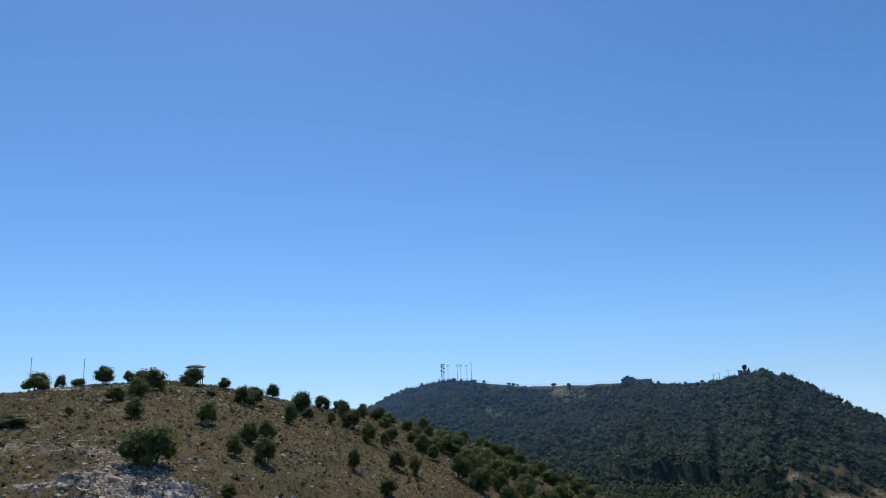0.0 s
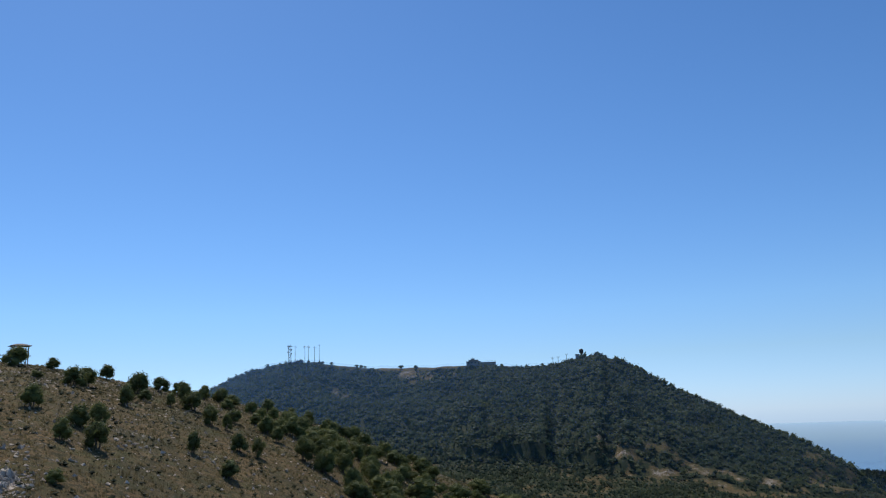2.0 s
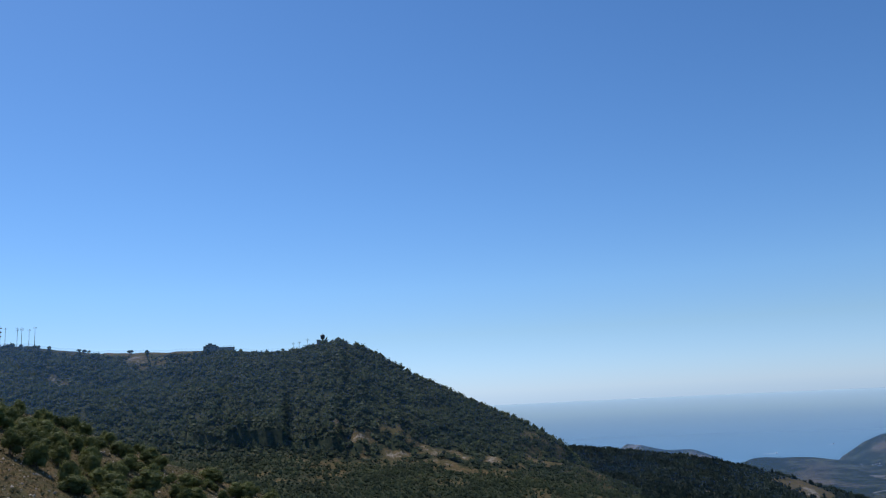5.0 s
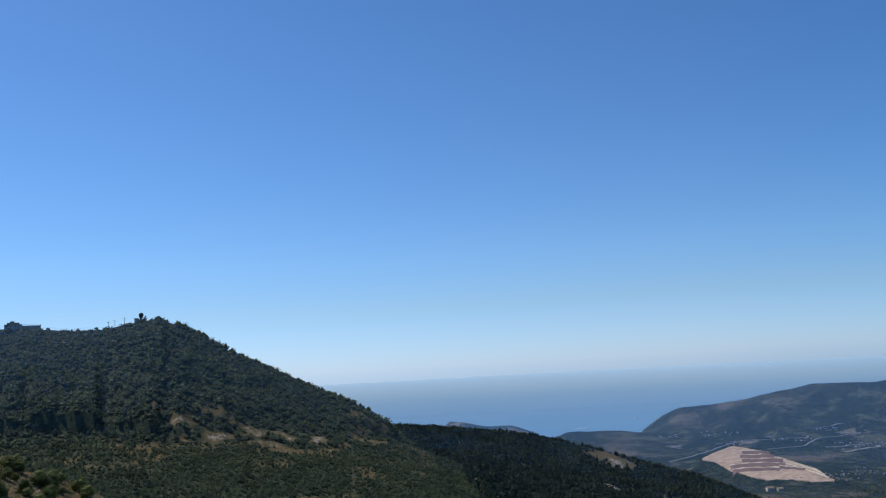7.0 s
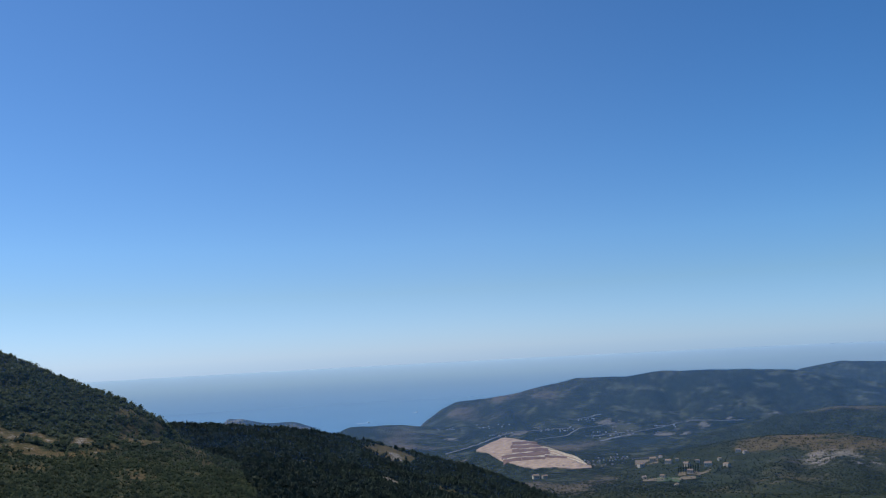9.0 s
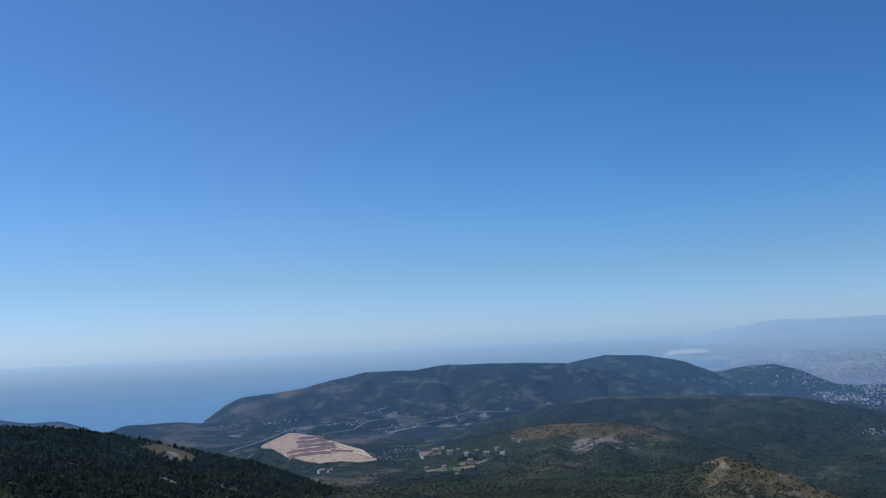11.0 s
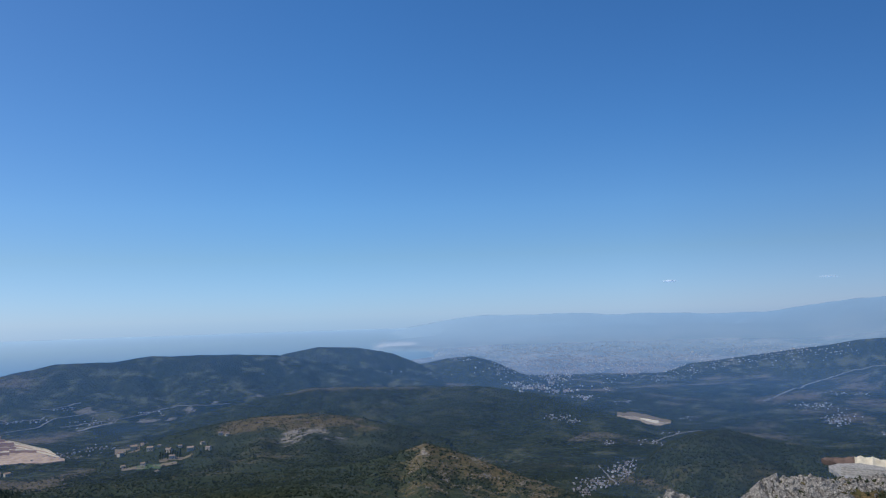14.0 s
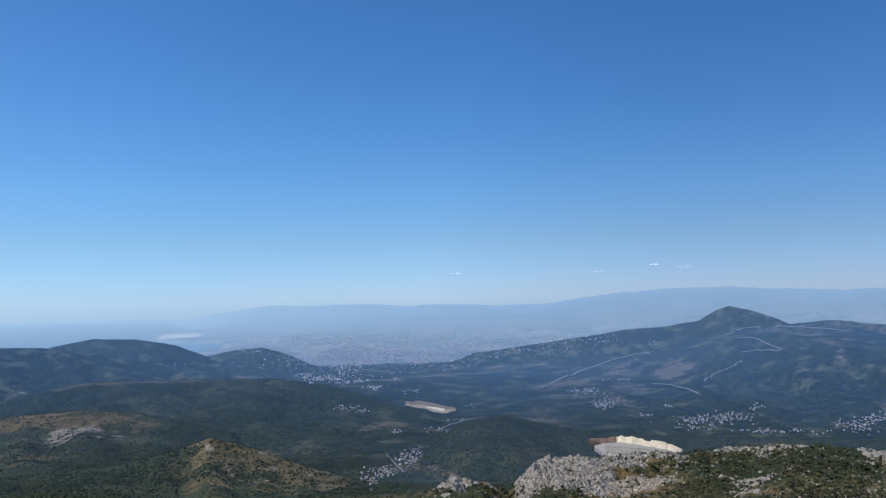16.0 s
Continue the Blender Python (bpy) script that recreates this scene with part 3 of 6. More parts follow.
def land(az, r):
    """Ground height at a bearing and distance, which hill rules there, and how far up its slope it lies."""
    az, r = np.broadcast_arrays(np.asarray(az, float), np.asarray(r, float))
    x, y = r * np.sin(np.radians(az)), r * np.cos(np.radians(az))
    shore = np.interp(r, [0, 2600, 3000, 3550, 3700, 3960, 4040, 4260, 4400, 4950], [85, 85, 85.5, 86, 88.9, 88.6, 84.4, 84.2, 89, 90])
    wide = np.interp(r, [2300, 3300, 4950], [5.0, 1.0, 0.8])
    inland = smooth_step(shore - wide, shore + wide, az + 0.5 * wide * fbm(x, y, 300, 3, 5))
    z = np.interp(r, *SEAWARD) * (1 - inland) + np.interp(r, *INLAND) * inland
    z = z + fbm(x, y, 260, 4, 9) * np.clip((r - 500) * 0.006, 0, 8) * (1 + 1.2 * smooth_step(88, 95, az)) * smooth_step(5000, 3500, r)
    best, rule, up = z.copy(), np.full(az.shape, -1), np.zeros(az.shape)
    for k, name in enumerate(NAMES):
        back, bulge, rows = HILLS[name]
        a, el, far, foot_el, foot_r = np.array(rows, float).T
        top_r, low_r = np.interp(az, a, far), np.interp(az, a, foot_r)
        top, low = EYE + top_r * np.tan(np.radians(np.interp(az, a, el))), EYE + low_r * np.tan(np.radians(np.interp(az, a, foot_el)))
        t = (r - low_r) / (top_r - low_r)
        tc = np.clip(t, 0, 1)
        top = top + RAGGED.get(name, 0) * fbm(az, az * 0 + k, 2.2, 4, 80 + k)
        face = 0
        if name in CLIFFS:
            lift, spans = CLIFFS[name]
            face = sum(lift * q * smooth_step(a0, a0 + 0.5, az) * smooth_step(a1, a1 - 0.5, az) for a0, a1, q in spans)
            face = face * (0.7 + 0.6 * fbm(az, r * 0.02, 0.9, 4, 6)) * smooth_step(0.018, 0.024, tc)
        h = low + (top - low) * (tc + bulge * np.sin(np.pi * tc)) + face * (1 - tc)
        h = h - np.clip(low_r - r, 0, None) * 0.30
        back_way = np.clip(r - top_r, 0, None)
        h = h - back * (np.sqrt(back_way ** 2 + (0.02 * top_r) ** 2) - 0.02 * top_r)
        reach = -0.05 * top_r * np.clip(np.maximum(a[0] - az, az - a[-1]), 0, 30)
        cut = 1 - np.abs(fbm(az * top_r * 0.0175 + SHEAR.get(name, 0.0) * r, r * 0.35, top_r * 0.09 + 20, 3, 40 + k))
        h = h + reach - GULLY.get(name, 0) * cut ** 3 * 4 * tc * (1 - tc) * 0.8
        win = h > best
        best, rule, up = np.where(win, h, best), np.where(win, k, rule), np.where(win, tc, up)
        soft = 0.006 * r + 0.2
        z = 0.5 * (z + h + np.sqrt((z - h) ** 2 + soft ** 2))
    z = z + fbm(x, y, 24, 4, 3) * np.clip(r * 0.0016, 0, 1.8) * smooth_step(10, 60, r) + fbm(x, y, 5, 3, 4) * 0.22 * smooth_step(10, 60, r) * smooth_step(900, 300, r)
    on_crag = (rule == NAMES.index("crag")) * smooth_step(0.35, 0.75, up)
    ribs = 1 - np.abs(fbm(x, y, 4.5, 3, 71))
    z = z + on_crag * (2.2 * (ribs ** 2 - 0.55) + 0.8 * fbm(x, y, 1.8, 2, 72))
    return z, rule, up


def spot(az, r, lift=0.0):
    z = land(az, r)[0]
    return r * np.sin(np.radians(az)), r * np.cos(np.radians(az)), z + lift


# ---------------------------------------------------------------- mesh helpers
def mesh_from(name, verts, faces, material, smooth=False):
    """A mesh from arrays of corners and of faces with the same number of corners each."""
    verts, faces = np.asarray(verts, np.float32), np.asarray(faces, np.int32)
    me = bpy.data.meshes.new(name)
    n, k = faces.shape
    me.vertices.add(len(verts))
    me.vertices.foreach_set("co", verts.ravel())
    me.loops.add(n * k)
    me.loops.foreach_set("vertex_index", faces.ravel())
    me.polygons.add(n)
    me.polygons.foreach_set("loop_start", np.arange(0, n * k, k, dtype=np.int32))
    me.polygons.foreach_set("use_smooth", np.full(n, smooth))
    me.update(calc_edges=True)
    me.materials.append(material)
    return me


def thing(name, label, category, m=None, group="", kind=""):
    ob = tagged(new(name), label, category, group, kind)
    if m is not None:
        ob.matrix_world = m
    return ob


def part(name, bm, material, parent, label=""):
    me = bpy.data.meshes.new(name)
    bm.to_mesh(me)
    bm.free()
    me.materials.append(material)
    ob = new(name, me)
    ob.parent = parent
    return tagged(ob, label)


def box(bm, x, y, z, sx, sy, sz, turn=0.0, taper=1.0):
    """A box that stands on z, centred on x and y."""
    c, s = math.cos(turn), math.sin(turn)
    vs = []
    for h, k in ((0, 1.0), (sz, taper)):
        for dx, dy in ((-1, -1), (1, -1), (1, 1), (-1, 1)):
            px, py = dx * sx / 2 * k, dy * sy / 2 * k
            vs.append(bm.verts.new((x + px * c - py * s, y + px * s + py * c, z + h)))
    for f in ((3, 2, 1, 0), (4, 5, 6, 7), (0, 1, 5, 4), (1, 2, 6, 5), (2, 3, 7, 6), (3, 0, 4, 7)):
        bm.faces.new([vs[i] for i in f])
    return bm


def rod(bm, a, b, ra, rb, sides=7):
    a, b = Vector(a), Vector(b)
    q = (b - a).to_track_quat("Z", "Y")
    rings = []
    for p, r in ((a, ra), (b, rb)):
        rings.append([bm.verts.new(p + q @ Vector((math.cos(i * math.tau / sides) * r, math.sin(i * math.tau / sides) * r, 0))) for i in range(sides)])
    for i in range(sides):
        bm.faces.new((rings[0][i], rings[0][(i + 1) % sides], rings[1][(i + 1) % sides], rings[1][i]))
    bm.faces.new(rings[0][::-1]), bm.faces.new(rings[1])
    return bm


def gable(bm, x, y, z, sx, sy, sz, over=0.3):
    """A pitched roof, ridge along x."""
    a, b = sx / 2 + over, sy / 2 + over
    v = [bm.verts.new((x + i, y + j, z + k)) for i, j, k in ((-a, -b, 0), (a, -b, 0), (a, b, 0), (-a, b, 0), (-a, 0, sz), (a, 0, sz))]
    for f in ((0, 1, 5, 4), (2, 3, 4, 5), (1, 2, 5), (3, 0, 4), (3, 2, 1, 0)):
        bm.faces.new([v[i] for i in f])
    return bm


def at(az, r, lift=0.0, turn=0.0, size=1.0):
    x, y, z = spot(az, r, lift)
    return Matrix.Translation((float(x), float(y), float(z))) @ Matrix.Rotation(radians(turn - az), 4, "Z") @ Matrix.Scale(size, 4)


# ---------------------------------------------------------------- the ground sheet
# dry clearings in the pine woods: bearing, distance, half width in degrees, half depth
CLEARINGS = ((50.9, 800, 1.0, 36), (51.2, 1035, 1.1, 34), (48.6, 700, 0.8, 12), (45.5, 840, 0.7, 14))


def cover_of(az, r, rule, up):
    """How much dry grass, bare rock and blue-green distant wood the ground carries."""
    x, y = r * np.sin(np.radians(az)), r * np.cos(np.radians(az))
    n1, n2, n3 = fbm(x, y, 45, 4, 60), fbm(x, y, 140, 4, 61), fbm(x, y, 12, 3, 62)
    dry, rock, blue = np.zeros(r.shape), np.zeros(r.shape), np.zeros(r.shape)

    def on(name):
        return rule == NAMES.index(name)

    k = on("dry")
    dry[k], rock[k] = 0.95 + 0.25 * n1[k], 0.12 + 0.5 * n3[k] + 0.25 * n1[k] + 0.45 * smooth_step(6, 1, np.hypot((az[k] + 20.5) * 0.8, (r[k] - 77) / 2.8))
    k = on("mast")
    dry[k] = smooth_step(0.95, 0.99, up[k]) * smooth_step(1.5, 4, az[k]) * (0.7 + 0.6 * n3[k]) + np.clip(n1[k] - 0.28, 0, 1) * 1.6
    rock[k] = np.clip(n1[k] * 0.5 + n3[k] * 0.5 - 0.1, 0, 1) * 1.3
    k = on("nose")
    dry[k] = smooth_step(0.40, 0.05, up[k]) * (0.38 + 1.2 * n3[k] + 0.5 * n1[k]) + np.clip(n1[k] - 0.3, 0, 1)
    dry[k] += smooth_step(2.6, 0.4, np.abs(az[k] - 34.6)) * smooth_step(1.0, 0.75, up[k]) * (0.6 + 0.8 * n3[k])
    rock[k] = smooth_step(0.5, 0.1, up[k]) * np.clip(0.02 + n3[k], 0, 1)
    k = on("apron")
    dry[k] = 0.16 + 0.8 * n1[k] + 0.6 * n3[k] + 0.25 * smooth_step(0.7, 1.0, up[k])
    rock[k] = np.clip(n1[k] + n3[k] - 0.5, 0, 1)
    k = on("spur")
    dry[k] = np.clip(n1[k] + n2[k] - 0.12, 0, 1) * 1.6 + smooth_step(3, 0.5, np.hypot((az[k] - 51) * 1.0, (r[k] - 1050) / 40)) * (0.45 + 0.9 * n3[k])
    for a0, r0, wa, wr in CLEARINGS:
        spread = smooth_step(1.5, 0.3, np.hypot((az[k] - a0) / wa, (r[k] - r0) / wr))
        dry[k] += spread * (0.75 + 0.9 * n3[k])
        rock[k] = np.maximum(rock[k], spread * (0.42 + 0.9 * n3[k]))
    k = on("cape")
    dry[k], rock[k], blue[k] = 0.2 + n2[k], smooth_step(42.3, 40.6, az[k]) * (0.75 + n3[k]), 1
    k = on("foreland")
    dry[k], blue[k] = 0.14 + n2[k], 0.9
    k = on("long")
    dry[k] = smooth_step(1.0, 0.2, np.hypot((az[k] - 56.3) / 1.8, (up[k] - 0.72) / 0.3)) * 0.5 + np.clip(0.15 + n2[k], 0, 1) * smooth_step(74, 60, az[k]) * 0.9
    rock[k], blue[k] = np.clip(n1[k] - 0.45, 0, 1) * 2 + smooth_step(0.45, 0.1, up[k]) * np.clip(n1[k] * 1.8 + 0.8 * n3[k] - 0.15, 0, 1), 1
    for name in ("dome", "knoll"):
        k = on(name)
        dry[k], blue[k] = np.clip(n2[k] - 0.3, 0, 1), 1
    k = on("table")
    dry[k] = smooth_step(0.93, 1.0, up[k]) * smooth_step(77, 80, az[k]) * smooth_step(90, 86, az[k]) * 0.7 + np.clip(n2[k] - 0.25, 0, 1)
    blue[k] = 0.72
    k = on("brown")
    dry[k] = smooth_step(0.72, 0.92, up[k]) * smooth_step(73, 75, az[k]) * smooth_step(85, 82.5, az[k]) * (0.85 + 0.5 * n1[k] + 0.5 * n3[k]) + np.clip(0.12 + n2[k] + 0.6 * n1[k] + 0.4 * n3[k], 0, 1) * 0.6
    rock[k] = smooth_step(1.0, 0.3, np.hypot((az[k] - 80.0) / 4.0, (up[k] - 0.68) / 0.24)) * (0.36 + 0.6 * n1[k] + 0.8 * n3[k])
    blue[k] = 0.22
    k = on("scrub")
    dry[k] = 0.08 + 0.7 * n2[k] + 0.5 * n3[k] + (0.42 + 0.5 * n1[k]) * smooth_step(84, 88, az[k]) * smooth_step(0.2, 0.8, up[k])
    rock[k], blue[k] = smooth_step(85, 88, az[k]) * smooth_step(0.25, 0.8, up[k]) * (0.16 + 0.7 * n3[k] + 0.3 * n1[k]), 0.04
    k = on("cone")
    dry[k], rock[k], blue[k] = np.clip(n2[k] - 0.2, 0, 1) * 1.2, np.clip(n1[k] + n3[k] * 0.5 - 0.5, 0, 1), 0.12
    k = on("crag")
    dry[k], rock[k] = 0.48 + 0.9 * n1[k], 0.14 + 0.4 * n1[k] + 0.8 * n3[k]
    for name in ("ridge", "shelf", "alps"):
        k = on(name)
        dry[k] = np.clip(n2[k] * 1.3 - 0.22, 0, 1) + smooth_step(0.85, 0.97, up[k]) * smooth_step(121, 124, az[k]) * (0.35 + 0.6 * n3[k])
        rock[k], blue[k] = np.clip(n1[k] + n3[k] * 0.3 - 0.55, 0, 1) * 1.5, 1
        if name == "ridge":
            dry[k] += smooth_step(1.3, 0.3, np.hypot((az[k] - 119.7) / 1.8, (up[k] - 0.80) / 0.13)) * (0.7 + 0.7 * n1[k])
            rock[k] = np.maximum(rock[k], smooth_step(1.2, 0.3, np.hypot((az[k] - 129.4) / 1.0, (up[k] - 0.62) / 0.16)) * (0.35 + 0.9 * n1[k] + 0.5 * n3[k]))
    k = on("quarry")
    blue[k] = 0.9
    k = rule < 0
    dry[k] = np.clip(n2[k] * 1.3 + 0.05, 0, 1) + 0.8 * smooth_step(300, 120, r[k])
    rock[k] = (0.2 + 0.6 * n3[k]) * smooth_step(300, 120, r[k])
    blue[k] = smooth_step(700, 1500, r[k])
    # beyond the near sheet, blue sets how strongly the painted haze glows
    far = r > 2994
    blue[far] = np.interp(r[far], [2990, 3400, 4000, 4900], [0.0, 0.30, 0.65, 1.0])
    rock[far] = (smooth_step(84.2, 85.4, az[far]) * smooth_step(88.4, 86.6, az[far]) * smooth_step(4030, 4070, r[far]) * smooth_step(4210, 4130, r[far]))
    return np.clip(np.stack([dry, rock, blue, np.ones(r.shape)], -1), 0, 1)


def polar_sheet(name, bearings, distances, closed, material, height, cover=True):
    A, R = np.meshgrid(bearings, distances)
    if height is None:
        z, rule, up = land(A, R)
    else:
        z = height(A, R)
    v = np.stack([R * np.sin(np.radians(A)), R * np.cos(np.radians(A)), z], -1).reshape(-1, 3)
    rows, cols = A.shape
    i = np.arange(rows * cols).reshape(rows, cols)
    if closed:
        i = np.concatenate([i, i[:, :1]], 1)
    f = np.stack([i[:-1, :-1], i[1:, :-1], i[1:, 1:], i[:-1, 1:]], -1).reshape(-1, 4)
    me = mesh_from(name, v, f, material, True)
    if cover:
        me.attributes.new("cover", "FLOAT_COLOR", "POINT").data.foreach_set("color", cover_of(A, R, rule, up).astype(np.float32).ravel())
        return new(name, me), (A, R, z, rule, up)
    return new(name, me), None


def spread_rows(*stops):
    """Distances in even steps between stops of (distance, rows up to the next)."""
    out = []
    for (a, n), (b, _) in zip(stops, stops[1:]):
        out += list(np.geomspace(max(a, 0.02), b, n, endpoint=False))
    return np.array(out + [stops[-1][0]])


SEEN = np.arange(-32, 137, 0.22)
ROUND = np.concatenate([SEEN, np.arange(138.5, 327, 2.5)])
NEAR_ROWS = spread_rows((0.02, 9), (8, 14), (55, 66), (138, 74), (240, 16), (420, 40), (680, 62), (1120, 54), (1560, 44), (2040, 50), (2800, 12), (3000, 0))
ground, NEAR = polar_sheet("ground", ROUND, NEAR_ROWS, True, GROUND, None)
tagged(ground, "dry grassy hill, wooded slopes and valleys with limestone outcrops", "hills", kind="structure")
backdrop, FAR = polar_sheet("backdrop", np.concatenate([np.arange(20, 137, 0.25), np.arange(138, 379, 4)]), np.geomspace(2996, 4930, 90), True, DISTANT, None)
tagged(backdrop, "coastal plain with far mountains behind it, haze painted in as pale blue glow", "distance", kind="structure")
sea, _ = polar_sheet("water", np.arange(22, 97, 0.5), np.linspace(1900, 4930, 90), False, SEA_WATER, lambda a, r: np.interp(r, *SEA), False)
tagged(sea, "calm blue sea reaching to a hazy horizon", "sea", kind="structure")



# ---------------------------------------------------------------- summer haze over valleys, sea and plain
def haze_sheet():
    """A thin painted sheet hung as haze before the open slopes and the sea, thicker and paler the farther it lies."""
    cols = slice(int((-12 + 32) / 0.22), len(SEEN))
    far_r = np.geomspace(3010, 4930, 60)
    a, r = np.meshgrid(SEEN[cols], np.concatenate([NEAR_ROWS, far_r]))
    base = np.concatenate([NEAR[2][:, cols], land(a[len(NEAR_ROWS):], r[len(NEAR_ROWS):])[0]])
    water = np.interp(r, *SEA)
    sea_part = smooth_step(8, 0, base - water) * (r > 1900) * smooth_step(89.5, 87, a)
    base = np.where(r > 1900, np.maximum(base, np.where(a < 97, water, -900)), base)
    base = base + np.interp(r, [650, 700, 1300, 2400, 2600], [0.0, 1.6, 1.6, 1.2, 0.0]) * (1 + smooth_step(24, 19, a)) * (sea_part < 0.5)
    rise = np.maximum.accumulate((base - EYE) / np.maximum(r, 1), 0) + 1e-7 * np.arange(len(r))[:, None]
    keep = np.flatnonzero(r[:, 0] > 650)
    keep = np.concatenate([keep[:-61:2], keep[-61:]])
    a, r, rise, sea_part = a[keep], r[keep], rise[keep], sea_part[keep]
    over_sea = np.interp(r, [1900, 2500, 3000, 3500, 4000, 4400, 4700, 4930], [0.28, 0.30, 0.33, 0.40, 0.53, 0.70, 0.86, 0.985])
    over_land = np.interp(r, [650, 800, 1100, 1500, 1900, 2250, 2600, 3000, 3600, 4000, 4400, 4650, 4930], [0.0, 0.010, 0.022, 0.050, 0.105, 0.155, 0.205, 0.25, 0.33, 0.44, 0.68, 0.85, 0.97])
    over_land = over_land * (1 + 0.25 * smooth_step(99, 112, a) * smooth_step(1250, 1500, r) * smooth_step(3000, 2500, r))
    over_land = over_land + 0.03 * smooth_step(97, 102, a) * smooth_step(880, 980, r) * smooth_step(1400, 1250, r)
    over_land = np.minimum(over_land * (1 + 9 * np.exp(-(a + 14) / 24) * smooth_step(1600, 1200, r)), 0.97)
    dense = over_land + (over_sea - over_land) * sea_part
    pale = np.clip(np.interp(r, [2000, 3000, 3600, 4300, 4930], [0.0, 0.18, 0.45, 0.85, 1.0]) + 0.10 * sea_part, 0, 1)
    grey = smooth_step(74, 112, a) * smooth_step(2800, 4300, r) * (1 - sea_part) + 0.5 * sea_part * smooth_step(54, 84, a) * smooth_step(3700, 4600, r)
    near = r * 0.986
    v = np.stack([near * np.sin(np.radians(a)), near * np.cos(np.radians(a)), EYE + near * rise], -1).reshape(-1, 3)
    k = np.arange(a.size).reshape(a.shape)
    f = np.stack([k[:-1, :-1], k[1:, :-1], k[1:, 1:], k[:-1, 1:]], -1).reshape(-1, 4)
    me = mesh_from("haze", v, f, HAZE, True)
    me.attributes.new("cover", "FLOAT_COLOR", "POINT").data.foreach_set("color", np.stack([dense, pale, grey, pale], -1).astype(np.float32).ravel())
    return tagged(new("haze", me), "tinted see-through sheet standing in for summer haze over valleys, sea and plain", "haze", kind="structure")


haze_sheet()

# which ground lies open to the viewpoint, for planting only the slopes that show
_slope = (NEAR[2] - EYE) / np.maximum(NEAR[1], 1)
_top = np.maximum.accumulate(_slope, 0)
_hidden = _top - _slope


_far_top = np.maximum.accumulate((FAR[2] - EYE) / FAR[1], 0)


def seen_at(az, el):
    """Distance of the ground that lies open at a bearing and an angle."""
    az, el = np.broadcast_arrays(np.asarray(az, float), np.asarray(el, float))
    out, lift = np.empty(az.shape), np.tan(np.radians(el))
    j = np.clip(((az + 32) / 0.22).round().astype(int), 0, len(SEEN) - 1)
    j2 = np.clip(((az - 20) / 0.25).round().astype(int), 0, 467)
    for n in np.ndindex(az.shape):
        i = np.searchsorted(_top[:, j[n]], lift[n])
        if i < len(NEAR_ROWS):
            out[n] = NEAR_ROWS[i]
        else:
            out[n] = FAR[1][min(np.searchsorted(_far_top[:, j2[n]], lift[n]), len(FAR[1]) - 1), 0]
    return out


def plant(count, seed, box_az, box_r, accept, slack=0.004):
    """Random places, even over the ground, on the open slopes where accept(az, r, rule, up, dry, rock) says yes."""
    g = np.random.default_rng(seed)
    az = g.uniform(*box_az, count)
    r = np.sqrt(g.uniform(box_r[0] ** 2, box_r[1] ** 2, count))
    i = np.clip(np.searchsorted(NEAR_ROWS, r), 0, len(NEAR_ROWS) - 1)
    j = np.clip(((az + 32) / 0.22).round().astype(int), 0, len(SEEN) - 1)
    keep = _hidden[i, j] < slack
    az, r = az[keep], r[keep]
    z, rule, up = land(az, r)
    c = cover_of(az, r, rule, up)
    keep = accept(az, r, rule, up, c[:, 0], c[:, 1], g.random(len(az)))
    az, r, z = az[keep], r[keep], z[keep]
    return np.stack([r * np.sin(np.radians(az)), r * np.cos(np.radians(az)), z], 1), g


def ball(levels=1):
    """Corners and triangles of a small round form."""
    v = [(1, 0, 0), (-1, 0, 0), (0, 1, 0), (0, -1, 0), (0, 0, 1), (0, 0, -1)]
    f = [(0, 2, 4), (2, 1, 4), (1, 3, 4), (3, 0, 4), (2, 0, 5), (1, 2, 5), (3, 1, 5), (0, 3, 5)]
    for _ in range(levels):
        mid, out = {}, []

        def half(a, b):
            key = (min(a, b), max(a, b))
            if key not in mid:
                p = Vector(v[a]) + Vector(v[b])
                v.append(tuple(p.normalized()))
                mid[key] = len(v) - 1
            return mid[key]

        for a, b, c in f:
            p, q, s = half(a, b), half(b, c), half(c, a)
            out += [(a, p, s), (p, b, q), (s, q, c), (p, q, s)]
        f = out
    return np.array(v), np.array(f)


BALL, BALL_F = ball(1)


OCTA, OCTA_F = ball(0)


